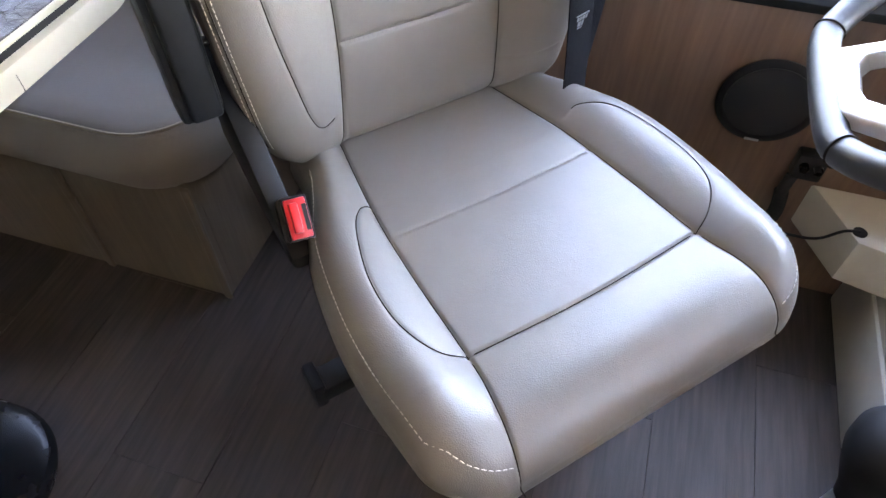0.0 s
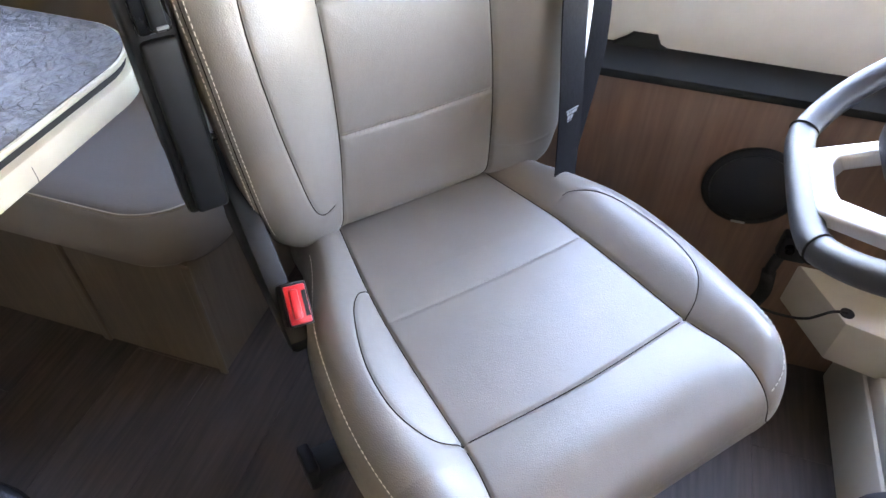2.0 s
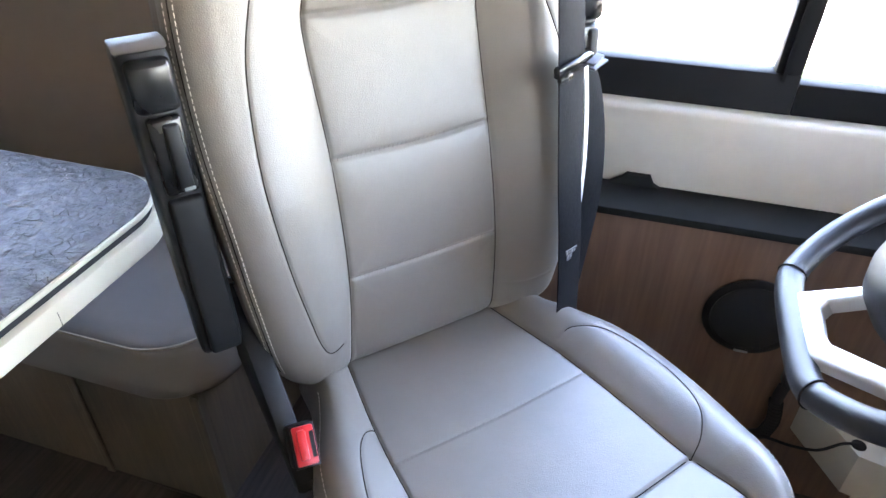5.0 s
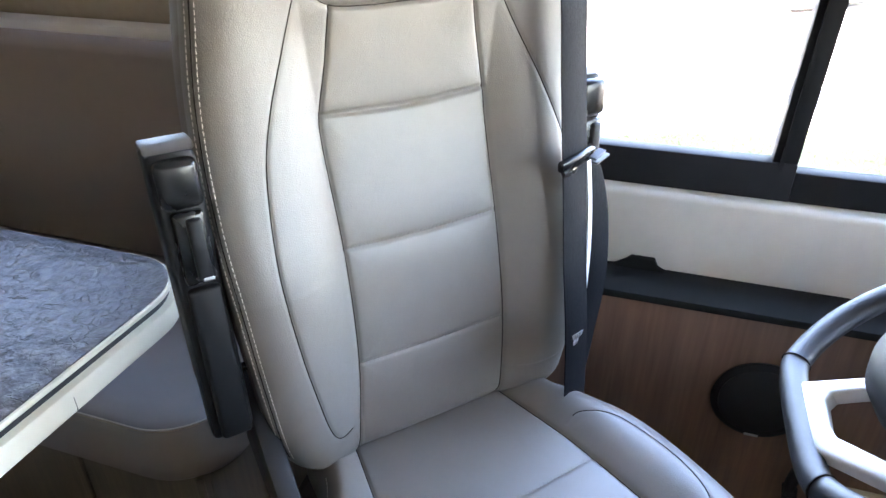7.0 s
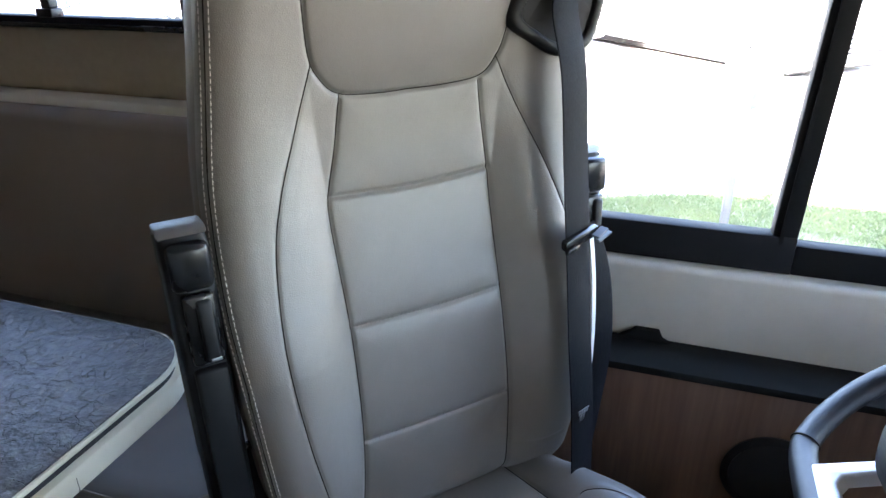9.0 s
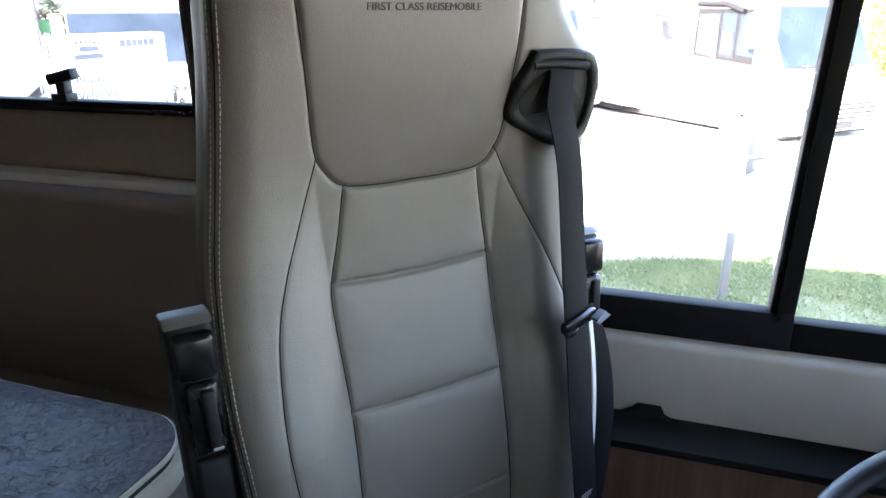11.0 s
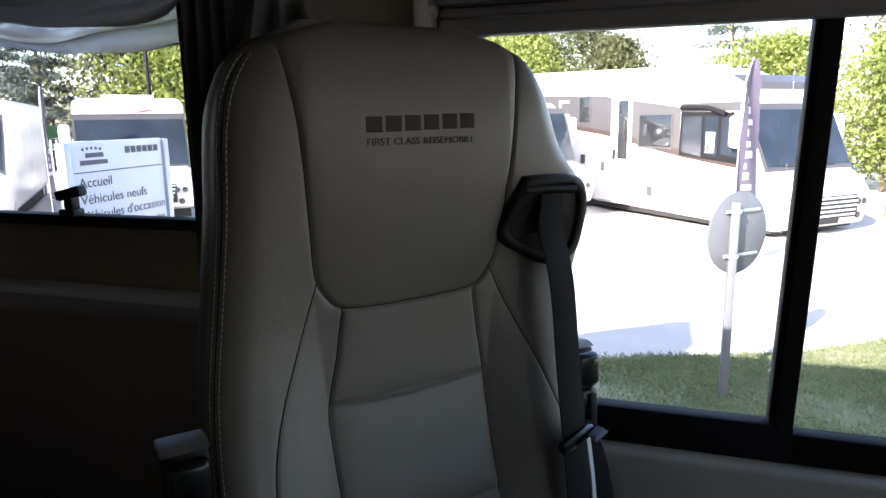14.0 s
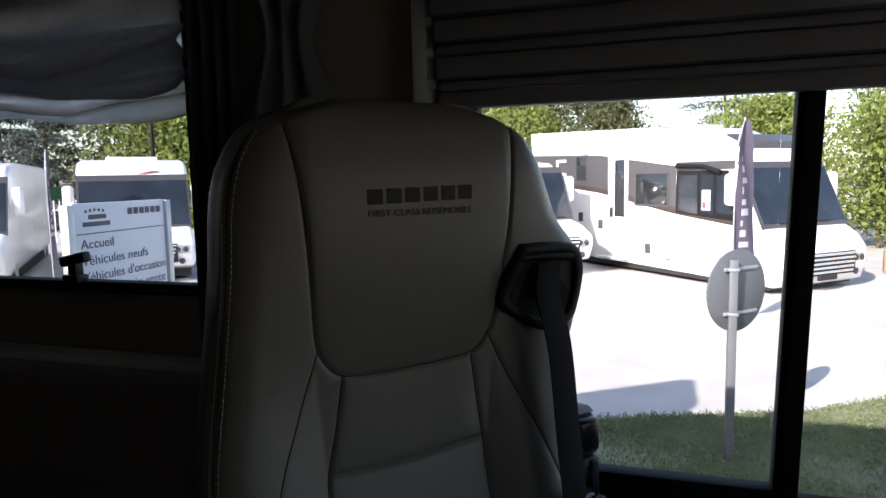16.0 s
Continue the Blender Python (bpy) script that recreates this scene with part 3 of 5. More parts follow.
part("gather_stitching", gathers(on_cushion, -0.145, 0.15, lambda x: 0.446 + 0.02 * x, 0.003), M_TONAL, cushion, "short gathering stitches", kind="stuff")

# backrest: outline and seams in (x, z)
BL = rows_curve([(0.535, -0.205), (0.57, -0.222), (0.62, -0.238), (0.72, -0.250), (0.82, -0.258), (0.93, -0.264), (1.053, -0.259), (1.165, -0.243), (1.28, -0.230), (1.377, -0.222), (1.43, -0.205), (1.465, -0.175), (1.485, -0.13), (1.50, -0.10)])
BR = rows_curve([(0.535, 0.225), (0.57, 0.238), (0.68, 0.247), (0.80, 0.248), (0.93, 0.247), (1.03, 0.256), (1.12, 0.274), (1.19, 0.296), (1.25, 0.306), (1.295, 0.292), (1.33, 0.264), (1.37, 0.246), (1.42, 0.228), (1.46, 0.20), (1.485, 0.15), (1.50, 0.11)])
B_L = xy([(-0.126, 0.53), (-0.122, 0.58), (-0.113, 0.70), (-0.112, 0.868), (-0.117, 1.0), (-0.114, 1.035), (-0.100, 1.09), (-0.089, 1.152)])
B_R = xy([(0.118, 0.53), (0.119, 0.58), (0.118, 0.70), (0.114, 0.869), (0.112, 0.99), (0.112, 1.035), (0.107, 1.09), (0.100, 1.152)])
B_1 = xy([(-0.113, 0.706), (0, 0.704), (0.118, 0.706)])
B_2 = xy([(-0.112, 0.870), (0, 0.868), (0.114, 0.872)])
B_3 = xy([(-0.114, 1.033), (0, 1.030), (0.112, 1.036)])
B_H = xy([(-0.160, 1.50), (-0.150, 1.45), (-0.139, 1.375), (-0.130, 1.27), (-0.124, 1.20), (-0.112, 1.172), (-0.089, 1.153), (-0.04, 1.149), (0.0, 1.150), (0.05, 1.151), (0.100, 1.157),
          (0.122, 1.176), (0.136, 1.21), (0.148, 1.30), (0.158, 1.40), (0.166, 1.46), (0.170, 1.50)])
B_S = xy([(-0.122, 1.188), (-0.150, 1.115), (-0.178, 1.05), (-0.196, 0.985), (-0.205, 0.88), (-0.197, 0.78), (-0.184, 0.70), (-0.170, 0.635), (-0.156, 0.612), (-0.136, 0.613)])
B_T = xy([(0.124, 1.182), (0.155, 1.115), (0.188, 1.04), (0.212, 0.975), (0.222, 0.93)])
B_U = xy([(0.119, 0.612), (0.16, 0.610), (0.205, 0.616)])
BSEAMS = [(B_L, 0.0024, 1), (B_R, 0.0024, 1), (B_1, 0.0024, 1), (B_2, 0.0022, 1), (B_3, 0.0028, 1), (B_H, 0.0034, 1), (B_S, 0.0011, 2.5), (B_T, 0.0011, 2.5), (B_U, 0.0008, 2.5)]
YB = rows_curve([(0.50, 0.640), (0.56, 0.634), (0.64, 0.632), (0.71, 0.634), (0.79, 0.643), (0.87, 0.658), (0.95, 0.678), (1.03, 0.696), (1.10, 0.704), (1.154, 0.704), (1.22, 0.696), (1.30, 0.686), (1.38, 0.682), (1.45, 0.692), (1.51, 0.712)])


def inside_head(x, z):
    hw = lerp(z, [1.15, 1.172, 1.20, 1.27, 1.375, 1.45, 1.5], [0.09, 0.117, 0.130, 0.139, 0.149, 0.158, 0.165])
    return (z > 1.151) & (np.abs(x - 0.004) < hw)


def back_y(x, z):
    x, z = np.asarray(x, float), np.asarray(z, float)
    l, r = lerp(z, *BL), lerp(z, *BR)
    y = lerp(z, *YB)
    ml = lerp(z, [1.02, 1.22], [-0.115, -0.13])
    mr = lerp(z, [1.02, 1.22], [0.115, 0.145])
    bl = np.clip((ml - x) / np.maximum(ml - l, 1e-3), 0, 1)
    br = np.clip((x - mr) / np.maximum(r - mr, 1e-3), 0, 1)
    amp = lerp(z, [0.5, 0.62, 0.85, 1.05, 1.2, 1.35, 1.5], [0.012, 0.026, 0.040, 0.026, 0.006, 0.0, 0.0])
    y = y - amp * (np.sin(np.pi * np.minimum(bl, 0.6) / 1.2) + np.sin(np.pi * np.minimum(br, 0.6) / 1.2))
    y = y + 0.014 * np.clip((z - 1.2) / 0.15, 0, 1) * (bl + br)
    near = np.full(np.shape(x), 9.0)
    for line, deep, far in BSEAMS:
        d = off(x, z, line)
        near = np.minimum(near, d + 0.02 * (far > 1))
        y = y + deep * np.exp(-(d / 0.0026) ** 2)
    y = y - 0.0034 * (1 - np.exp(-near / 0.017))
    R = 0.05
    q = np.clip(1 - np.minimum(x - l, r - x) / R, 0, 1)
    p = np.clip(1 - (1.497 - z) / R, 0, 1) + np.clip(1 - (z - 0.535) / 0.05, 0, 1)
    e = np.clip(np.hypot(q, p), 0, 1)
    return y + 0.045 * (1 - np.sqrt(np.maximum(1 - e ** 2.4, 0)))


NU, NV = 290, 520
a = np.linspace(-1, 1, NU)
a = a + 0.22 * np.sin(np.pi * a) / np.pi
b = np.linspace(0, 1, NV)
Z = np.repeat((0.536 + (1.497 - 0.536) * b)[:, None], NU, 1)
L, R_ = lerp(Z, *BL), lerp(Z, *BR)
X = L + (R_ - L) * (a[None, :] + 1) / 2
P = np.stack([X, back_y(X, Z), Z], -1)
cx, cz = (X[:-1, :-1] + X[1:, 1:]) / 2, (Z[:-1, :-1] + Z[1:, 1:]) / 2
tab = lambda s: ([q[1] for q in s], [q[0] for q in s])
sl, sr = lerp(cz, *tab(B_L)), lerp(cz, *tab(B_R))
hd = inside_head(cx, cz)
kinds = np.where(hd, 4, np.where((cx < sl) | ((cz > 1.151) & (cx < 0)), 5, np.where((cx > sr) | (cz > 1.151), 6,
        np.where(cz < 0.705, 0, np.where(cz < 0.869, 1, np.where(cz < 1.032, 2, 3)))))).reshape(-1)
backrest = new("backrest")
backrest.parent = seat
panels(P, kinds, ["lumbar_panel", "middle_panel", "upper_panel", "shoulder_panel", "head_panel", "side_bolster", "side_bolster"], M_LEATHER, backrest)
rim = np.concatenate([P[::-1, 0], P[0, 1:], P[1:, -1], P[-1, -2:0:-1]])
bands = []
centre = np.array([0.0, 0, 1.0])
for back, tuck in [(0, 0), (0.012, -0.002), (0.03, -0.002), (0.07, 0.004), (0.10, 0.015), (0.115, 0.04), (0.12, 0.16)]:
    q = rim.copy()
    way = np.stack([-np.sign(q[:, 0]) * np.minimum(1, np.abs(q[:, 0]) / 0.2), 0 * q[:, 0], np.clip((1.0 - q[:, 2]) / 0.5, -1, 1) ** 3], -1)
    q += way * tuck
    q[:, 1] += back
    bands.append(q)
bd = np.array(bands)
bd = np.concatenate([bd, bd[:, :1]], 1)
part("back_shell", grid(bd), M_SIDE, backrest, "taupe leather sides and back", 180)


def on_back(line, lift=0.0):
    p = np.array(line)
    return np.column_stack([p[:, 0], back_y(p[:, 0], p[:, 1]) - lift, p[:, 1]]).tolist()


part("seam", join(*[tube(on_back(s, 0.0005), 0.00075, 5) for s in (B_L[4:], B_R[4:], B_H[9:-9], B_S, B_T)]), M_SEAM, backrest, "sewn seam lines with their shade put in as dark colour")
for level in (0.705, 0.870):
    part("gather_stitching", gathers(on_back, -0.110, 0.112, lambda x: level + 0.004 * x, 0.0026), M_TONAL, backrest, "short gathering stitches", kind="stuff")
zs = np.linspace(0.60, 1.455, 150)
out_l = [(float(lerp(z, *BL)) + 0.0035, z) for z in zs]
out_l2 = [(float(lerp(z, *BL)) + 0.011, z) for z in zs]
part("topstitching", join(stitches(on_back(out_l2), 0.001, 0.0050, 0.0026, 0.0006, (0, -1, 0)), stitches(on_back(out_l), 0.001, 0.0050, 0.0026, 0.0006, (-0.3, -1, 0))),
     M_STITCH, backrest, "double row of white contrast stitching", kind="stuff")
part("edge_seam", tube(on_back([(float(lerp(z, *BL)) + 0.0072, z) for z in zs], 0.0), 0.0010, 5), M_SEAM, backrest)

# embroidered mark: plain blocks, and the line of words below it
marks = []
for k in range(6):
    x0 = -0.0605 + k * 0.0255
    zc = 1.3745 + 0.0006 * k
    w, h = 0.0205, 0.0185
    marks.append(box(x0, x0 + w, -0.0006, 0.001, zc - h / 2, zc + h / 2, 0.0005))
for block in marks:
    v = np.array([tuple(q) for q in block[0]])
    v[:, 1] += back_y(v[:, 0], v[:, 2]) - 0.0003
    part("emblem_block", (v, block[1]), M_LOGO, backrest, "dark embroidered block")
slogan = words("FIRST CLASS REISEMOBILE", 0.0118, T(-0.0605, 0, 1.3505, 90, 0, 0), M_LOGO, backrest, "embroidered_line", 0.0006)
wide = max(v.co.x for v in slogan.data.vertices) + 0.0605
for v in slogan.data.vertices:
    v.co.x = -0.0605 + (v.co.x + 0.0605) * 0.148 / wide
lay = back_y(np.array([v.co.x for v in slogan.data.vertices]), np.array([v.co.z for v in slogan.data.vertices]))
for v, y in zip(slogan.data.vertices, lay):
    v.co.y += float(y) - 0.0004


# belt guide in the shoulder, belt, tongue and buckle
def on_shoulder(poly, lift):
    return [(x, float(back_y(x, z)) - lift, z) for x, z in poly]


guide_out = xy([(0.160, 1.303), (0.215, 1.303), (0.262, 1.296), (0.276, 1.268), (0.266, 1.215), (0.250, 1.185), (0.205, 1.175), (0.160, 1.196), (0.126, 1.222), (0.138, 1.268)], 5)[:-1]
guide_out = [(x + 0.007, z) for x, z in guide_out]
g0 = Vector((0.212, 0, 1.242))
ring = []
for sc, lift in ((1.0, -0.002), (0.99, 0.008), (0.94, 0.013), (0.80, 0.013), (0.76, 0.010), (0.74, 0.006)):
    ring.append([(g0.x + (x - g0.x) * sc, float(back_y(x * 0.9 + g0.x * 0.1, z)) - lift, g0.z + (z - g0.z) * sc) for x, z in guide_out])
rg = np.array(ring)
rg = np.concatenate([rg, rg[:, :1]], 1)
guide = part("belt_guide", grid(rg), M_BLACK, backrest, "black plastic belt guide", 60)
inner = rg[-1][:-1]
slot_front = np.concatenate([inner, inner + (0, 0.004, 0)])
k = len(inner)
part("belt_slot", (slot_front, [list(range(k)), *[[i, (i + 1) % k, (i + 1) % k + k, i + k] for i in range(k)]]), M_RUBBER, guide)
part("slot_lip", tube([(0.165, float(back_y(0.158, 1.285)) - 0.010, 1.284), (0.205, float(back_y(0.205, 1.285)) - 0.011, 1.285), (0.255, float(back_y(0.24, 1.28)) - 0.010, 1.280)], 0.006, 10), M_BLACK, guide, smooth=60)


def ribbon(centres, across, width, thick):
    c = np.array([tuple(p) for p in centres])
    w = np.array(across, float)
    w = w / np.linalg.norm(w, axis=-1, keepdims=True) * width / 2
    t = np.gradient(c, axis=0)
    n = np.cross(t, np.broadcast_to(w, c.shape))
    n = n / np.linalg.norm(n, axis=1, keepdims=True) * thick / 2
    ringed = np.stack([c - w - n, c - w * 0.96 - n * 1.4, c + w * 0.96 - n * 1.4, c + w - n, c + w + n, c + w * 0.96 + n * 1.4, c - w * 0.96 + n * 1.4, c - w + n, c - w - n], 1)
    return grid(ringed)


strap = smooth_line([(0.214, float(back_y(0.208, 1.275)) - 0.009, 1.277), (0.210, float(back_y(0.2, 1.26)) - 0.014, 1.262), (0.206, float(back_y(0.2, 1.22)) - 0.020, 1.23), (0.203, 0.640, 1.16), (0.202, 0.622, 1.05), (0.198, 0.604, 0.97), (0.199, 0.594, 0.90), (0.203, 0.584, 0.80), (0.206, 0.570, 0.70), (0.208, 0.560, 0.60), (0.208, 0.556, 0.55)], 8)
belt = tagged(part("seat_belt", ribbon(strap, (1, 0.22, 0.05), 0.050, 0.0016), M_BELT, MS.copy(), smooth=60), "dark grey woven seat belt hanging beside the backrest", "seat belt")
strap2 = smooth_line([(0.222, 0.620, 0.955), (0.250, 0.618, 0.90), (0.272, 0.618, 0.82), (0.282, 0.618, 0.72), (0.270, 0.615, 0.62), (0.255, 0.61, 0.54)], 8)
# narrow ribbon whose white colour paints the lit edge of the lap strap
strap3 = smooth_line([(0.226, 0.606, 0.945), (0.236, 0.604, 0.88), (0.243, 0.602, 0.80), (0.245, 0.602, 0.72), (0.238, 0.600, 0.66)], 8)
part("lit_edge", ribbon(strap3, (1, 0.3, 0.05), 0.009, 0.002), M_LIT_EDGE, belt, "thin ribbon painting the sunlit webbing edge between the two runs", 60)
part("lap_strap", ribbon(strap2, (1, 0.1, 0.1), 0.044, 0.0016), M_BELT, belt, smooth=60)
part("tongue", join(moved(box(-0.034, 0.034, -0.006, 0.006, -0.008, 0.008, 0.004), T(0.196, 0.594, 0.952, 0, -6, 12)),
                    moved(box(-0.030, -0.006, -0.004, 0.004, -0.014, -0.006, 0.002), T(0.196, 0.592, 0.952, 0, -6, 12))), M_GLOSS, belt, "black belt tongue", 40)
part("tongue_plate", join(moved(box(-0.004, 0.018, -0.010, 0.002, 0.000, 0.004, 0.001), T(0.218, 0.590, 0.952, 0, -20, 12)),
                          moved(box(-0.010, 0.018, -0.009, 0.0, 0.000, 0.003, 0.001), T(0.230, 0.594, 0.945, 0, -14, 12))), M_ZINC, belt, "grey metal tongue plate")
part("belt_label", join(*[moved(box(x, x + w, -0.0019, -0.0012, z, z + h), T(0.205, 0.566, 0.672, 4, 2, 13)) for x, w, z, h in (
    (-0.013, 0.026, 0.012, 0.002), (-0.010, 0.004, 0.005, 0.005), (-0.004, 0.003, 0.005, 0.005), (0.001, 0.005, 0.005, 0.005), (0.008, 0.003, 0.005, 0.005),
    (-0.006, 0.005, -0.004, 0.007), (0.001, 0.004, -0.004, 0.007), (-0.005, 0.010, -0.009, 0.003), (-0.004, 0.003, -0.016, 0.005), (0.001, 0.004, -0.016, 0.005))]), M_GREY, belt, "small grey printed belt label")
part("anchor", box(0.188, 0.235, 0.558, 0.575, 0.47, 0.565, 0.006), M_RUBBER, belt, smooth=40)

buckle = thing("belt_buckle", MS @ T(-0.240, 0.508, 0.586, 43, 0, 0) @ T(0, 0, 0, 0, 0, -8) @ Matrix.Diagonal((0.68, 0.86, 0.88, 1)), "black belt buckle with a red release button", "belt buckle")
part("housing", join(box(-0.023, 0.023, -0.030, 0.032, -0.045, 0.012, 0.006), box(-0.016, 0.016, -0.02, 0.02, -0.14, -0.03, 0.004)), M_BLACK, buckle, smooth=40)
part("rim", prism([(-0.022, -0.03), (0.022, -0.03), (0.022, 0.03), (-0.022, 0.03)], 0.006, 0.0155, "z", 0.002), M_BLACK, buckle, smooth=40)
part("button", join(box(-0.019, 0.019, -0.0275, 0.0275, 0.012, 0.0185, 0.003), box(-0.012, 0.004, -0.02, 0.022, 0.016, 0.0225, 0.003)), M_RED, buckle, "red release button", 40)
part("slot", box(0.010, 0.0175, -0.018, 0.018, 0.0183, 0.0192), M_RUBBER, buckle)


def armrest(m, label):
    """A folded-up armrest; z along it, from its pivot end."""
    t = thing("armrest", m, label, "armrest", "armrests of the driver's seat")
    side = [(-0.026, 0.0), (-0.016, -0.014), (0.020, -0.016), (0.032, -0.004), (0.032, 0.26), (0.030, 0.36), (0.024, 0.392), (0.005, 0.400), (-0.020, 0.398), (-0.026, 0.385), (-0.028, 0.26)]
    part("body", prism(side, -0.031, 0.031, "x", 0.007), M_BLACK, t, smooth=45)
    part("grip", join(box(-0.026, 0.029, -0.040, -0.018, 0.334, 0.394, 0.010, 3)), M_GLOSS, t, "glossy black grip", 45)
    part("cap", prism([(-0.024, 0.400), (-0.010, 0.408), (0.024, 0.406), (0.036, 0.390), (0.037, 0.06), (0.0325, 0.06), (0.031, 0.388), (0.022, 0.3985), (-0.010, 0.4012)], -0.0322, 0.0322, "x", 0.003), M_SIDE, t, "taupe leather back", 45)
    ad = part("adjuster", box(-0.018, 0.024, -0.038, -0.02, 0.236, 0.330, 0.005), M_GLOSS, t, "glossy black adjuster", 45)
    part("ridge", box(-0.002, 0.018, -0.044, -0.034, 0.243, 0.323, 0.004), M_BLACK, ad, smooth=45)
    part("tip", box(0.004, 0.018, -0.0455, -0.043, 0.243, 0.247, 0.001), M_GREY, ad)
    part("pad", box(-0.020, 0.027, -0.036, -0.018, -0.006, 0.229, 0.007, 3), M_BLACK, t, smooth=45)
    part("pivot", moved(lathe([(0.001, 0.0), (0.010, 0.0), (0.011, 0.006), (0.006, 0.008), (0.006, 0.03)], 20), T(0.056, -0.012, 0.085, 0, -90, 0)), M_GLOSS, t, smooth=40)
    return t


arm_l = armrest(MS @ T(-0.285, 0.667, 0.664, -4, -0.5, 0) @ Matrix.Diagonal((0.82, 1, 0.915, 1)), "black folded-up armrest with taupe leather back")
arm_r = copy_thing(arm_l, MS @ T(0.303, 0.715, 0.655, -4, 1.5, 0))

base = thing("swivel_pedestal", MS @ T(0.0, 0.42, 0), "black metal swivel pedestal standing on the floor", "pedestal")
part("box", join(box(-0.10, 0.15, -0.15, 0.19, 0.02, 0.33, 0.01), box(-0.12, 0.17, -0.17, 0.21, 0.0, 0.02, 0.004)), M_BLACK, base, smooth=40)
part("turntable", lathe([(0.14, 0.33), (0.14, 0.352), (0.12, 0.36)], 40), M_BLACK, base, smooth=40)
for x in (-0.12, 0.15):
    part("rail", box(x - 0.02, x + 0.02, -0.19, 0.2, 0.36, 0.41, 0.004), M_BLACK, base, smooth=40)
part("seat_tray", box(-0.16, 0.20, -0.22, 0.24, 0.40, 0.452, 0.01), M_BLACK, base, smooth=40)
part("lever", join(box(-0.285, -0.09, 0.03, 0.075, 0.25, 0.285, 0.006), box(-0.29, -0.27, 0.03, 0.08, 0.24, 0.30, 0.006)), M_BLACK, base, smooth=40)
part("release_bar", tube(smooth_line([(-0.10, -0.17, 0.40), (-0.10, -0.245, 0.405), (0.0, -0.255, 0.405), (0.10, -0.245, 0.405), (0.10, -0.17, 0.40)], 6), 0.007, 8), M_BLACK, base, smooth=60)
part("recliner_cover", prism([(0.30, 0.70), (0.22, 0.655), (0.13, 0.585), (0.07, 0.540), (0.07, 0.522), (0.16, 0.530), (0.30, 0.57)], -0.262, -0.232, "x", 0.008), M_RUBBER, base, smooth=40)

# ---- steering wheel ----
TILT_W = radians(33)
WC = Vector((0.205 + 0.17 * math.cos(TILT_W), 0.60, 0.755 + 0.17 * math.sin(TILT_W)))
MW = MV @ Matrix(((0, math.cos(TILT_W), -math.sin(TILT_W), WC.x), (-1, 0, 0, WC.y), (0, math.sin(TILT_W), math.cos(TILT_W), WC.z), (0, 0, 0, 1)))
wheel = thing("steering_wheel", MW, "dark leather steering wheel with silver spokes", "steering wheel")
loop = []
for k in range(120):
    t_ = 2 * math.pi * k / 120
    x, y = 0.190 * math.sin(t_), 0.190 * math.cos(t_)
    flat = -0.170
    if y < flat + 0.012:
        y = flat + 0.012 * math.exp((y - flat - 0.012) / 0.012)
    loop.append((x, y, 0))
part("rim", tube(loop, 0.0158, 18, True, 0.92), M_WHEEL, wheel, "perforated dark leather rim", 180)
for s in (-1, 1):
    for ang in (148, 75):
        x, y = 0.190 * math.sin(radians(ang)), 0.190 * math.cos(radians(ang))
        y = max(y, -0.166)
        ringp = [(x * s + 0.0164 * math.cos(q) * (x / 0.19) * s, y + 0.0164 * math.cos(q) * (y / 0.19), 0.0154 * math.sin(q)) for q in np.linspace(0, 2 * math.pi, 20, endpoint=False)]
        part("rim_seam", tube(ringp, 0.0012, 5, True), M_SEAM, wheel)
spoke = [(-0.044, -0.168), (0.040, -0.168), (0.058, -0.158), (0.150, -0.072), (0.150, -0.054), (0.138, -0.056), (0.044, -0.136), (0.026, -0.140), (-0.014, -0.138), (-0.022, -0.130), (-0.014, -0.088), (-0.034, -0.088), (-0.052, -0.156)]
part("lower_spoke", prism(spoke, -0.010, 0.010, "z", 0.004), M_SILVER, wheel, "silver painted spoke", 45)
for s in (-1, 1):
    part("spoke", prism([(0.07 * s, -0.02), (0.178 * s, -0.005), (0.178 * s, 0.03), (0.07 * s, 0.03)], -0.01, 0.008, "z", 0.003), M_SILVER, wheel, "silver painted spoke", 45)
part("hub", lathe([(0.088, -0.06), (0.098, -0.01), (0.097, 0.020), (0.086, 0.040), (0.05, 0.050), (0.001, 0.053)], 48), M_WHEEL, wheel, "dark airbag cover", 50)
part("column", tube([(0, 0, -0.04), (0, 0.02, -0.40)], 0.045, 20), M_BLACK, wheel, smooth=60)

# ---- low cab fittings ----
console = thing("footwell_console", MV.copy(), "cream plastic console and cover beside the footwell", "console")
part("cover", join(box(0.552, 0.80, 0.20, 1.0, 0.0, 0.16, 0.008), box(0.56, 0.80, 0.22, 1.0, 0.15, 0.20, 0.01)), M_COVER, console, smooth=40)
part("corner_cover", prism([(0.40, 1.008), (0.47, 0.88), (0.80, 0.80), (0.80, 1.008)], 0.186, 0.29, "z", 0.006), M_COVER, console, smooth=40)
part("cable_hole", moved(lathe([(0.001, 0), (0.012, 0), (0.012, 0.004), (0.001, 0.004)], 20), T(0.474, 0.905, 0.288)), M_RUBBER, console)
dash = thing("dashboard", MV.copy(), "black dashboard below the windscreen", "dashboard")
part("top", box(1.02, U1, -1.15, 1.06, 0.74, 0.95, 0.03), M_LEDGE, dash, smooth=40)
part("front", box(1.10, 1.5, -1.15, 1.06, 0.0, 0.75, 0.02), M_BLACK, dash, smooth=40)

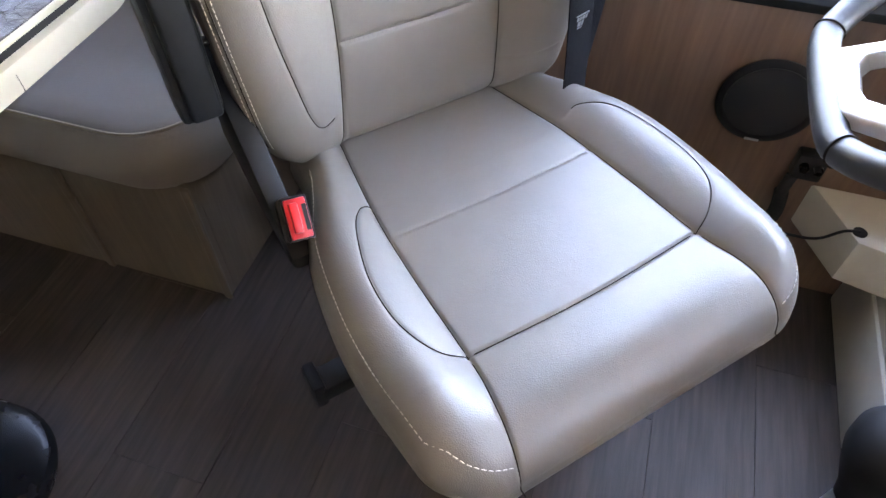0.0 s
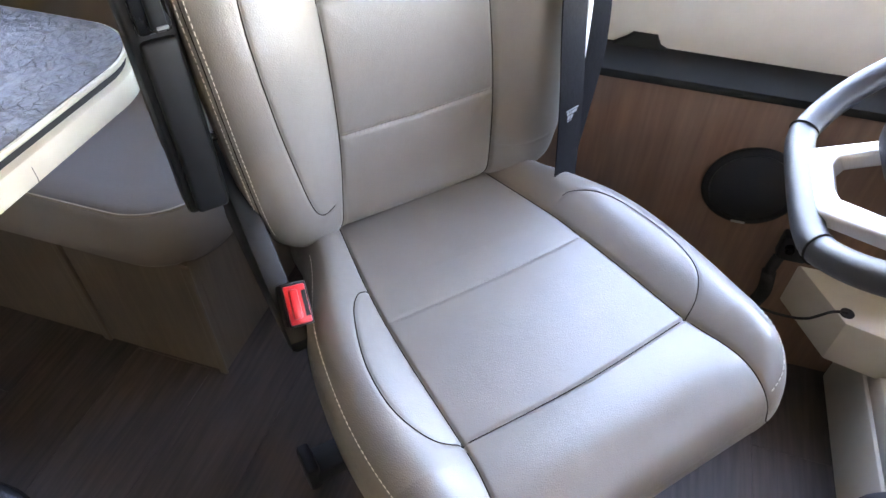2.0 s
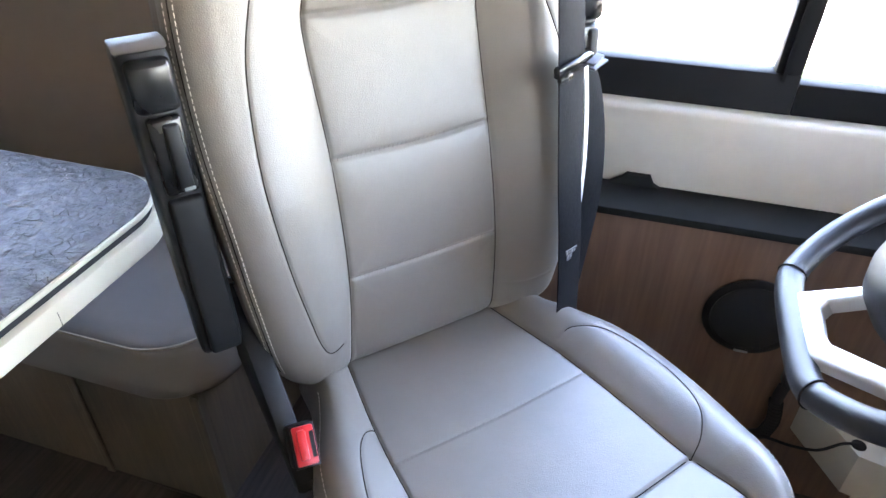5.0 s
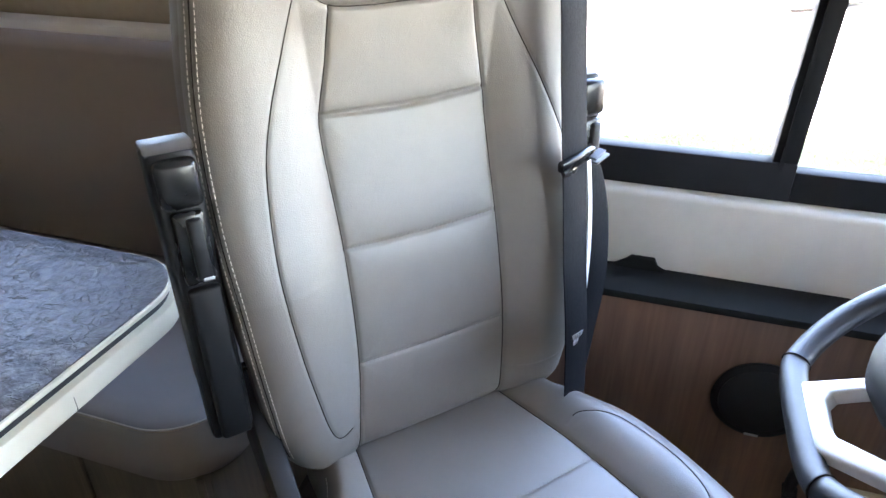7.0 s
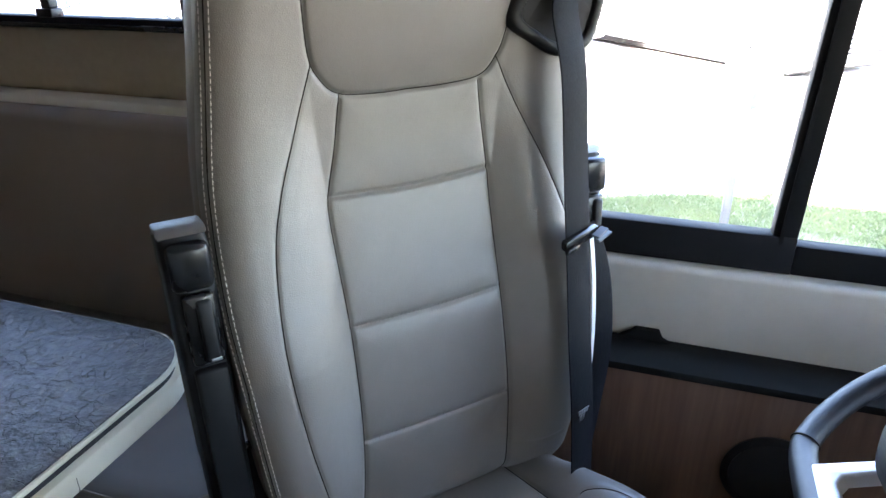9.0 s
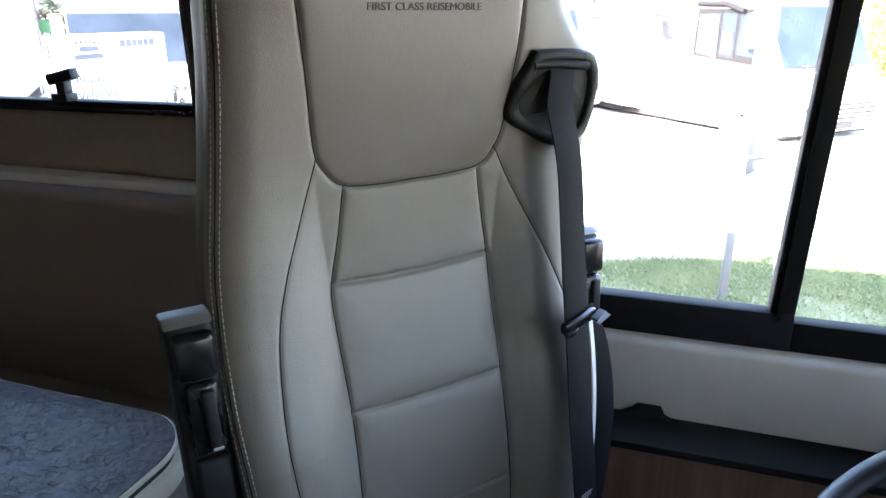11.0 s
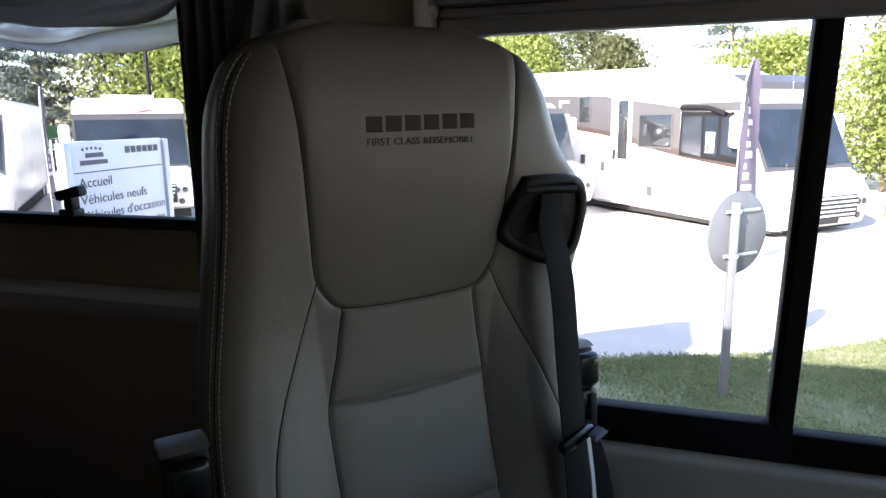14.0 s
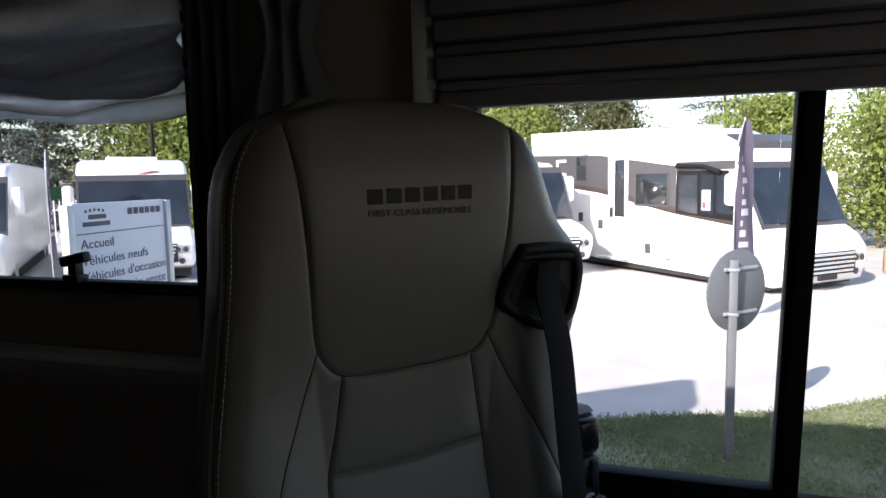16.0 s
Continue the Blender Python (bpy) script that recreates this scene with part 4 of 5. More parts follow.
speaker = thing("speaker", MV @ T(0.262, 1.01, 0.447, 90, 0, 0), "round black loudspeaker set in the wood panel", "loudspeaker")
part("surround", lathe([(0.082, 0.0), (0.084, 0.006), (0.080, 0.011), (0.072, 0.012), (0.069, 0.008)], 48), M_BLACK, speaker, "black surround ring", 50)
part("grille", lathe([(0.070, 0.004), (0.069, 0.009), (0.05, 0.013), (0.02, 0.015), (0.001, 0.015)], 48), M_RUBBER, speaker, "black mesh grille", 60)
part("maker_bar", box(-0.012, 0.012, -0.0785, -0.0745, 0.0105, 0.0135), M_GREY, speaker, "small grey printed bar")

sock = thing("wall_socket", MV @ T(0.372, 1.01, 0.345), "black socket box with a plugged-in cable", "socket")
part("box", box(-0.026, 0.026, -0.03, 0.0, -0.03, 0.025, 0.005), M_BLACK, sock, smooth=40)
for x in (-0.012, 0.012):
    part("knob", moved(lathe([(0.008, 0), (0.008, 0.012), (0.006, 0.014)], 14), T(x, -0.03, 0.004, 90, 0, 0)), M_GLOSS, sock, smooth=40)
plug = [(0.352, 0.985, 0.318), (0.346, 0.975, 0.285), (0.352, 0.97, 0.24), (0.345, 0.97, 0.20), (0.31, 0.98, 0.17)]
coil = tagged(part("coiled_cable", tube(smooth_line(plug, 8), 0.011, 10), M_RUBBER, MV.copy(), smooth=60), "thick black coiled cable below the socket", "cable")
for p in smooth_line(plug[1:4], 6):
    part("coil_ring", tube([(p[0] + 0.012 * math.cos(q), p[1] + 0.012 * math.sin(q), p[2]) for q in np.linspace(0, 6.28, 12, endpoint=False)], 0.0018, 5, True), M_RUBBER, coil)
tagged(part("thin_cable", tube(smooth_line([(0.474, 0.905, 0.292), (0.45, 0.905, 0.286), (0.42, 0.91, 0.25), (0.38, 0.92, 0.235), (0.33, 0.94, 0.22), (0.26, 0.96, 0.18)], 8), 0.0028, 8), M_RUBBER, MV.copy(), smooth=60), "thin black cable leading into the console", "cable")

lever = thing("gear_lever", MV @ T(0.445, 0.440, 0.0), "black gear lever with a rounded boot beside the console", "gear lever")
part("boot", lathe([(0.001, 0.43), (0.03, 0.428), (0.05, 0.415), (0.060, 0.39), (0.058, 0.36), (0.045, 0.32), (0.025, 0.27), (0.018, 0.24)], 32), M_RUBBER, lever, smooth=60)
part("stem", lathe([(0.02, 0.0), (0.016, 0.02), (0.016, 0.26), (0.01, 0.27)], 20), M_GREY, lever, "grey metal stem", 60)

# ---- dinette ----
def rounded(u0, u1, v0, v1, r, n=10):
    out = []
    for cx_, cy_, a0 in ((u1 - r, v1 - r, 0), (u0 + r, v1 - r, 90), (u0 + r, v0 + r, 180), (u1 - r, v0 + r, 270)):
        out += [(cx_ + r * math.cos(radians(a0 + 90 * k / n)), cy_ + r * math.sin(radians(a0 + 90 * k / n))) for k in range(n + 1)]
    return out


TZ = 0.765
table = thing("dining_table", MV @ T(-1.10, 0.21, 0), "dining table with a dark slate-look top and cream edge", "table")
def tslab(grow, lo, hi, bevel):
    return prism(rounded(-0.50 - grow, 0.485 + grow, -0.46 - grow, 0.452 + grow, 0.105 + grow, 14), lo, hi, "z", bevel)
part("tabletop", tslab(-0.004, TZ - 0.008, TZ, 0.0015), M_TOP, table, "dark blue-grey slate-look laminate", 40)
part("upper_edging", tslab(0.0, TZ - 0.010, TZ - 0.0015, 0.003), M_EDGE, table, "cream edge strip", 40)
part("groove", tslab(-0.006, TZ - 0.023, TZ - 0.0095, 0.0), M_RUBBER, table, "dark groove between the edge strips")
part("lower_edging", tslab(0.006, TZ - 0.058, TZ - 0.021, 0.008), M_EDGE, table, "cream edge strip", 40)
part("edging_joint", box(0.4902, 0.4914, 0.186, 0.1868, TZ - 0.056, TZ - 0.033), M_SIDE, table)
part("base_plate", moved(prism(rounded(-0.20, 0.17, -0.20, 0.15, 0.15, 14), 0.0, 0.05, "z", 0.022), T(0.18, -0.10, 0)), M_GLOSS, table, "black oval foot", 40)
part("column", moved(lathe([(0.085, 0.04), (0.07, 0.06), (0.058, 0.10), (0.05, TZ - 0.06)], 32), T(0.17, -0.12, 0)), M_GREY, table, "grey metal column", 50)

bench = thing("bench_seat", MV.copy(), "upholstered bench in taupe leather on a wooden plinth", "bench")
part("plinth", join(box(-2.4, -0.672, 0.615, 0.635, 0.0, 0.34), box(-0.69, -0.672, 0.636, 1.14, 0.0, 0.34)), M_WOOD2, bench, "wood-grain plinth")
for u in (-0.665, -0.955):
    part("edge_strip", box(u - 0.018, u, 0.607, 0.615, 0.0, 0.33, 0.003), M_WOOD2, bench)


def padded(u0, u1, v0, v1, z0, z1, r, puff, n=40):
    """A soft block: a rounded outline with a crowned top."""
    line = rounded(u0, u1, v0, v1, r, 10)
    c = np.array([(u0 + u1) / 2, (v0 + v1) / 2])
    p = np.array(line)
    h = np.array([(u1 - u0) / 2, (v1 - v0) / 2])
    rings = []
    for inset, z in ((0.06, z0), (0.02, z0 + 0.005), (0.003, z0 + 0.03), (0.0, (z0 + z1) / 2 - 0.01), (0.0, z1 - 0.03), (0.006, z1 - 0.012), (0.018, z1 - 0.002), (0.05, z1 + puff * 0.4), (0.12, z1 + puff * 0.8), (0.2, z1 + puff)):
        q = c + (p - c) * np.maximum(1 - inset / h, 0.02)
        rings.append(np.concatenate([q, np.full((len(q), 1), z)], 1))
    g = np.array(rings)
    g = np.concatenate([g, g[:, :1]], 1)
    v, f = grid(g)
    last = g[-1][:-1]
    k = len(v)
    return np.concatenate([v, last]), [list(x) for x in f] + [list(range(k, k + len(last)))]


seat_pad = part("seat_cushion", padded(-2.3, -0.622, 0.572, 1.10, 0.32, 0.475, 0.13, 0.012), M_BENCH, bench, "taupe leather seat cushion", 60)
pipe = [(p[0], p[1], 0.467) for p in rounded(-2.296, -0.626, 0.576, 1.10, 0.126, 14)]
part("piping", tube(pipe, 0.0028, 6, True), M_WALL, seat_pad, "pale piping along the edge", 60)
part("back_cushion", padded(-2.3, -0.66, 1.055, 1.125, 0.44, 0.985, 0.03, 0.0), M_BACK, bench, "brown upholstered backrest", 60)
setting("window_rail", box(-2.2, -0.70, 1.09, 1.149, 0.982, 1.006, 0.004), M_WHITE, "pale trim rail along the wall above the bench back", "trim", 40)

# ---- curtains and blind ----
def drape(name, u0, u1, z0, z1, v, waves, depth, mat, label, pinch=None, hem=None, parent=None):
    us, zs_ = np.linspace(0, 1, 90), np.linspace(0, 1, 40)
    G, H = np.meshgrid(us, zs_)
    width = np.ones_like(H)
    if pinch:
        width = 1 - pinch[1] * np.exp(-((H - pinch[0]) / 0.16) ** 2)
    top = z1 - (z1 - z0) * H
    if hem:
        top = top - H * hem * (0.5 + 0.5 * np.sin(G * 9.0 + 0.6) + 0.25 * np.sin(G * 21))
    P_ = np.stack([u0 + (u1 - u0) * (0.5 + (G - 0.5) * width), v + depth * np.sin(G * waves * 2 * math.pi + 0.8 * H) * (0.5 + 0.5 * width), top], -1)
    if hem:
        P_[..., 1] += 0.016 * np.sin(H * 26 + 1.6 * np.sin(G * 7) + 3 * G) * (0.3 + H)
        P_[..., 2] += 0.010 * np.sin(H * 26 + 1.6 * np.sin(G * 7) + 3 * G + 1.4) * H
    if parent:
        return part(name, slab(P_, 0.003, 1), mat, parent, label, 60)
    return tagged(part(name, slab(P_, 0.003, 1), mat, MV.copy(), smooth=60), label, "curtain")


valance = thing("window_valance", MV.copy(), "grey gathered voile valance with a wavy hem above the window", "curtain")
drape("swag", -2.0, -0.915, 1.60, 1.98, 1.075, 2.3, 0.012, M_CURTAIN, "grey gathered cloth", hem=0.022, parent=valance)
drape("hem_strip", -2.0, -0.915, 1.548, 1.72, 1.092, 3.1, 0.008, M_VOILE, "thin pale hem", hem=0.02, parent=valance)
part("rod", tube([(-2.05, 1.085, 1.975), (-0.93, 1.085, 1.975)], 0.012, 10), M_WHITE, valance, smooth=60)
drape("dark_curtain", -0.922, -0.79, 0.99, 1.99, 1.09, 4, 0.012, M_DRAPE, "dark brown drawn-back curtain beside the window")
drape("tied_curtain", -0.785, -0.565, 1.35, 1.99, 1.08, 3.2, 0.018, M_CURTAIN, "grey curtain tied in at its middle", pinch=(0.50, 0.5))
rail = thing("blind_track", MV.copy(), "pale upright track of the window blind", "blind track")
part("track", box(-0.425, -0.395, 1.10, 1.149, 0.86, 1.99, 0.004), M_WHITE, rail, smooth=40)
for z in (1.56, 1.615, 1.67):
    part("clip", box(-0.397, -0.385, 1.10, 1.125, z, z + 0.016, 0.003), M_WHITE, rail)
blind = thing("window_blind", MV.copy(), "rolled-up window blind in a pale slatted cassette", "blind")
for k, (z, h, d) in enumerate(((1.522, 0.030, 0.034), (1.554, 0.018, 0.028), (1.574, 0.040, 0.046), (1.616, 0.020, 0.040), (1.638, 0.040, 0.056), (1.680, 0.043, 0.075), (1.725, 0.048, 0.09), (1.775, 0.06, 0.11), (1.84, 0.06, 0.13))):
    part("slat", box(-0.38, 1.45, VW - 0.005 - d, VW - 0.005, z, z + h, 0.006), M_BLIND, blind, smooth=40)
setting("header_shelf", box(-3.1, 1.5, 0.95, 1.149, 1.90, 2.0, 0.01), M_WALL, "beige overhead trim along the side wall", "trim", 40)

# ---- outdoors ----
tagged(part("ground", box(-400, 400, -400, 400, GROUND - 0.5, GROUND), M_ASPHALT, MV.copy()), "pale sunlit tarmac of the vehicle park", "ground", kind="structure")
LAWN = [(-9, 1.6), (7, 1.6), (9, 11.0), (5.0, 9.0), (2.3, 7.6), (1.45, 7.0), (0.7, 6.7), (-0.5, 6.25), (-3, 5.4), (-9, 3.4)]
lawn = tagged(part("lawn", prism(LAWN, GROUND - 0.1, GROUND + 0.02), M_LAWN, MV.copy()), "patchy strip of mown grass beside the tarmac", "lawn", kind="structure")


def blades(n, u0, u1, v0, v1):
    """Grass: bent slips, two triangles each, in uneven tufts."""
    r = np.random.default_rng(4)
    c = r.uniform((u0, v0), (u1, v1), (n, 2))
    lim = np.interp(c[:, 0], [-3, -0.5, 0.7, 1.45, 2.3, 5.0], [5.4, 6.25, 6.7, 7.0, 7.6, 9.0]) + r.normal(0, 0.05, n)
    keep = (c[:, 1] < lim) & (np.sin(c[:, 0] * 3.1 + 1.3 * np.sin(c[:, 1] * 2.3)) + np.sin(c[:, 1] * 4.3) + r.normal(0, 1.0, n) > -1.3)
    c = c[keep]
    k = len(c)
    h, w, a_ = r.uniform(0.015, 0.05, k), r.uniform(0.003, 0.007, k), r.uniform(0, 6.28, k)
    d = np.stack([np.cos(a_), np.sin(a_)], 1)
    s = np.stack([-d[:, 1], d[:, 0]], 1)
    z = np.full((k, 1), GROUND + 0.018)
    p0 = np.hstack([c - s * w[:, None], z])
    p1 = np.hstack([c + s * w[:, None], z])
    p2 = np.hstack([c + d * h[:, None] * 0.3 + s * w[:, None] * 0.6, z + h[:, None] * 0.7])
    p3 = np.hstack([c + d * h[:, None] * 0.8, z + h[:, None]])
    v = np.stack([p0, p1, p2, p3], 1).reshape(-1, 3)
    i = np.arange(k)[:, None] * 4
    f = np.concatenate([i + [0, 1, 2], i + [0, 2, 3]])
    return v, f


tagged(part("grass", blades(130000, -1.2, 4.2, 3.4, 9.0), M_BLADE, MV.copy()), "short spring grass on the verge", "grass", kind="stuff")

# round traffic sign seen from behind
sign = thing("round_sign", MV @ T(0.585, 5.60, GROUND, 0, 0, 8), "back of a round grey traffic sign on a square post", "traffic sign")
part("post", box(-0.032, 0.032, -0.03, 0.03, 0, 1.66, 0.006), M_ZINC, sign, smooth=40)
disc = part("disc", moved(lathe([(0.001, 0.0), (0.325, 0.0), (0.333, 0.004), (0.336, 0.022), (0.330, 0.026), (0.001, 0.026)], 56), T(0.04, 0.10, 1.40, 90, 0, 37)), M_ZINC, sign, "grey sheet-metal disc", 40)
for z in (1.22, 1.58):
    part("clamp", join(moved(box(-0.17, 0.22, -0.045, -0.028, z - 0.014, z + 0.014, 0.004), T(0.04, 0.10, 0, 0, 0, 37)), box(-0.04, 0.04, -0.036, 0.036, z - 0.012, z + 0.012, 0.003)), M_GREY, sign, "metal clamp rail", 40)


def flag(m, height, label):
    t = thing("beach_flag", m, label, "flag", "advertising flags")
    part("pole", tube(smooth_line([(0, 0, 0), (0, 0, height * 0.6), (0.03, 0, height * 0.85), (0.2, 0, height)], 8), 0.012, 8), M_GREY, t, smooth=60)
    zs_ = np.linspace(0, 1, 26)
    wd = np.interp(zs_, [0, 0.1, 0.6, 0.85, 1], [0.42, 0.48, 0.46, 0.34, 0.12])
    x0 = np.interp(zs_, [0, 0.5, 0.8, 1], [0.01, 0.01, 0.03, 0.16])
    cols = np.linspace(0, 1, 9)
    P_ = np.stack([x0[:, None] + wd[:, None] * cols, 0.03 * np.sin(cols * 5 + zs_[:, None] * 6), np.repeat((height * 0.22 + zs_ * height * 0.77)[:, None], 9, 1)], -1)
    part("cloth", slab(P_, 0.003, 1), M_FLAG, t, "purple-grey cloth", 60)
    for k in range(9):
        zr = np.linspace(0.22 + 0.066 * k, 0.255 + 0.066 * k + 0.008 * (k % 2), 5)
        cr = np.linspace(0.26, 0.62 - 0.14 * (k % 3), 6)
        zw, zx = np.interp(zr, zs_, wd), np.interp(zr, zs_, x0)
        P_ = np.stack([zx[:, None] + zw[:, None] * cr, 0.03 * np.sin(cr * 5 + zr[:, None] * 6) - 0.005, np.repeat((height * 0.22 + zr * height * 0.77)[:, None], 6, 1)], -1)
        part("printed_bar", slab(P_, 0.002, 1), M_FLAGW, t, "white printed bar")
    return t


flag_a = flag(MV @ T(1.08, 10.6, GROUND, 0, 0, 48), 3.15, "purple-grey feather flag with white printing on a pole")
copy_thing(flag_a, MV @ T(-12.75, 11.1, GROUND, 0, 0, 128))


def camper(m, label, width, height, cap, detail):
    """An integrated motorhome: x forward from its front, y across from the near side."""
    t = thing("motorhome", m, label, "motorhome", "parked motorhomes")
    nose = [(-0.9, 0.14), (-0.25, 0.13), (-0.08, 0.20), (0.02, 0.55), (0.0, 0.86), (-0.18, 1.10), (-0.46, 1.27)] if detail else [(-0.9, 0.30), (-0.25, 0.28), (0.28, 0.40), (0.42, 0.75), (0.38, 0.98), (-0.05, 1.20), (-0.46, 1.29)]
    nx, nz = (-0.40, -0.17) if detail else (0.0, 0.0)
    side = [(-8.6, 0.30 if detail else 0.42), (-6.6, 0.22 if detail else 0.36), *nose, (-1.04, 2.50), (-1.20, cap - 0.15), (-1.5, cap), (-2.4, cap + 0.06), (-2.9, height), (-8.4, height), (-8.6, height - 0.12)]
    part("body", prism(side, 0.0, width, "y", 0.10), M_RV, t, "glossy white body", 50)
    part("skirt", box(-8.5, -0.3, 0.08, width - 0.08, 0.08, 0.45), M_RUBBER, t)
    for x in (-6.75, -7.55, -1.15):
        for y in (0.0, width - 0.24):
            w = part("wheel", moved(lathe([(0.001, -0.01), (0.20, -0.01), (0.33, 0.0), (0.35, 0.05), (0.35, 0.2), (0.33, 0.24), (0.001, 0.24)], 28), T(x, y + 0.24 if y == 0 else y, 0.35, 90, 0, 0)), M_RUBBER, t, "black tyre", 50)
            part("rim", moved(lathe([(0.001, 0.0), (0.19, 0.0), (0.2, 0.01), (0.001, 0.012)], 20), T(x, -0.004 if y == 0 else width + 0.012, 0.35, 90, 0, 0)), M_GREY, w)
    e = -0.012
    # windscreen follows the sloping front
    scr = [(-0.47, 1.31), (-1.02, 2.46)]
    n_ = Vector((1.16, 0, 0.59)).normalized() * 0.012
    def slope(k0, k1, y0, y1, lift):
        p = lambda k: (scr[0][0] + (scr[1][0] - scr[0][0]) * k + n_.x * lift, scr[0][1] + (scr[1][1] - scr[0][1]) * k + n_.z * lift)
        a_, b_, c_, d_ = p(k0), p(k1), [q - r for q, r in zip(p(k1), (0.03, 0.015))], [q - r for q, r in zip(p(k0), (0.03, 0.015))]
        return prism([a_, b_, c_, d_], y0, y1, "y")
    part("windscreen_surround", slope(-0.05, 1.10, 0.0, width, 0.6), M_RVGREY, t, "dark windscreen surround")
    part("windscreen", slope(0.03, 0.97, 0.05, width - 0.05, 1.6), M_SCREEN, t, "dark glazed windscreen")
    for y in (0.5, 1.3):
        part("wiper", slope(0.02, 0.05, y, y + 0.65, 2.6), M_RUBBER, t)
    for k in range(5):
        part("grille_bar", moved(box(0.36, 0.45, 0.42 + 0.02 * k, width - 0.42 - 0.02 * k, 0.88 - 0.085 * k, 0.93 - 0.085 * k, 0.01), T(nx, 0, nz)), M_CHROME, t, "bright grille bar", 40)
    part("grille_backing", moved(box(0.36, 0.425, 0.40, width - 0.40, 0.50, 0.95, 0.02), T(nx, 0, nz)), M_RUBBER, t, "black grille opening", 40)
    part("number_plate_bar", moved(box(0.40, 0.455, width / 2 - 0.26, width / 2 + 0.26, 0.41, 0.52, 0.005), T(nx, 0, nz)), M_RUBBER, t, "plain dark plate bar")
    for y in (0.12, width - 0.50):
        hl = part("headlight", moved(box(-0.03, 0.06, 0, 0.38, -0.10, 0.10, 0.03), T(0.36 + nx, y, 0.80 + nz)), M_GREY, t, "headlight cluster", 40)
        for q in (0.1, 0.27):
            part("lamp", moved(lathe([(0.001, 0), (0.06, 0), (0.06, 0.02), (0.001, 0.025)], 16), T(0.42 + nx, y + q, 0.80 + nz, 0, 90, 0)), M_DARKGLASS, hl)
        part("fog_lamp", moved(lathe([(0.001, 0), (0.07, 0), (0.07, 0.02), (0.001, 0.025)], 16), T(0.36 + nx, y + 0.19, 0.52 + nz, 0, 90, 0)), M_DARKGLASS, t)
    for y in (-0.30, width + 0.06):
        part("mirror", box(-1.16, -0.86, y, y + 0.24, 1.70, 2.34, 0.08), M_RV, t, "white door mirror", 50)
    part("roof_box", box(-4.6, -3.2, 0.6, width - 0.6, height - 0.01, height + 0.10, 0.03), M_RV, t, smooth=40)
    part("roof_lip", box(-8.3, -2.6, 0.02, 0.07, height - 0.01, height + 0.04, 0.01), M_GREY, t)
    if not detail:
        part("front_mark", prism([(width * 0.52, 2.60), (width * 0.60, 2.60), (width * 0.74, 2.67), (width * 0.66, 2.67)], -1.16, -1.08, "x"), M_REDMARK, t, "small red printed mark")
        part("cab_window", prism([(-2.3, 1.50), (-2.3, 2.35), (-1.30, 2.35), (-0.95, 1.40)], -0.02, 0.01, "y"), M_DARKGLASS, t, "dark cab window")
        part("side_window", box(-4.2, -3.2, -0.02, 0.01, 1.6, 2.2, 0.008), M_DARKGLASS, t, "tinted side window", 40)
        return t
    part("awning_cassette", prism([(-8.5, height - 0.12), (-3.3, height - 0.12), (-3.25, height + 0.02), (-8.5, height + 0.22)], -0.06, 0.16, "y", 0.03), M_RV, t, "white awning cassette along the roof edge", 40)
    part("front_cap", prism([(-1.14, 2.84), (-1.175, 2.98), (-1.48, 3.14), (-1.48, 3.08), (-1.25, 2.84)], 0.12, width - 0.12, "y", 0.02), M_RVGREY, t, "grey cap above the windscreen", 40)
    part("grey_band", prism([(-8.5, 2.30), (-5.4, 2.02), (-2.7, 1.62), (-2.7, 2.52), (-5.4, 2.86), (-8.5, 2.96)], e, 0.01, "y"), M_RVGREY, t, "grey side band")
    part("brown_stripe", prism([(-8.5, 2.20), (-5.4, 1.90), (-2.7, 1.46), (-1.0, 1.28), (-1.0, 1.36), (-2.7, 1.62), (-5.4, 2.02), (-8.5, 2.30)], e - 0.001, 0.01, "y"), M_RVSTRIPE, t, "thin brown stripe")
    for x0, x1, z0, z1 in ((-6.32, -5.9, 2.22, 2.84), (-3.98, -2.96, 1.66, 2.36)):
        w = part("window", box(x0, x1, -0.03, 0.01, z0, z1, 0.02), M_DARKGLASS, t, "tinted side window", 40)
        part("frame", join(box(x0 - 0.05, x1 + 0.05, -0.022, 0.01, z0 - 0.05, z0), box(x0 - 0.05, x1 + 0.05, -0.022, 0.01, z1, z1 + 0.05), box(x0 - 0.05, x0, -0.022, 0.01, z0, z1), box(x1, x1 + 0.05, -0.022, 0.01, z0, z1)), M_RVGREY, w)
    part("lettered_mark", join(box(-7.25, -6.8, -0.02, 0.0, 2.35, 2.42), box(-7.25, -6.8, -0.02, 0.0, 2.72, 2.79), box(-7.25, -7.17, -0.02, 0.0, 2.42, 2.72)), M_RV, t, "pale painted mark")
    door = part("door", box(-5.0, -4.26, -0.02, 0.01, 0.45, 2.86, 0.01), M_RV, t, "white entrance door", 40)
    part("door_window", box(-4.74, -4.38, -0.035, 0.0, 1.32, 2.72, 0.02), M_DARKGLASS, door, "dark narrow window", 40)
    part("handle", box(-4.92, -4.80, -0.045, 0.0, 1.30, 1.55, 0.02), M_RUBBER, door, smooth=40)
    part("gap", join(box(-5.03, -5.0, -0.012, 0.005, 0.45, 2.9), box(-4.26, -4.23, -0.012, 0.005, 0.45, 2.9), box(-5.03, -4.23, -0.012, 0.005, 2.86, 2.9)), M_GREY, door)
    cab = part("cab_window", prism([(-2.68, 1.50), (-2.66, 2.42), (-1.28, 2.40), (-0.78, 1.36)], -0.03, 0.01, "y"), M_FRAME, t, "black-framed cab window")
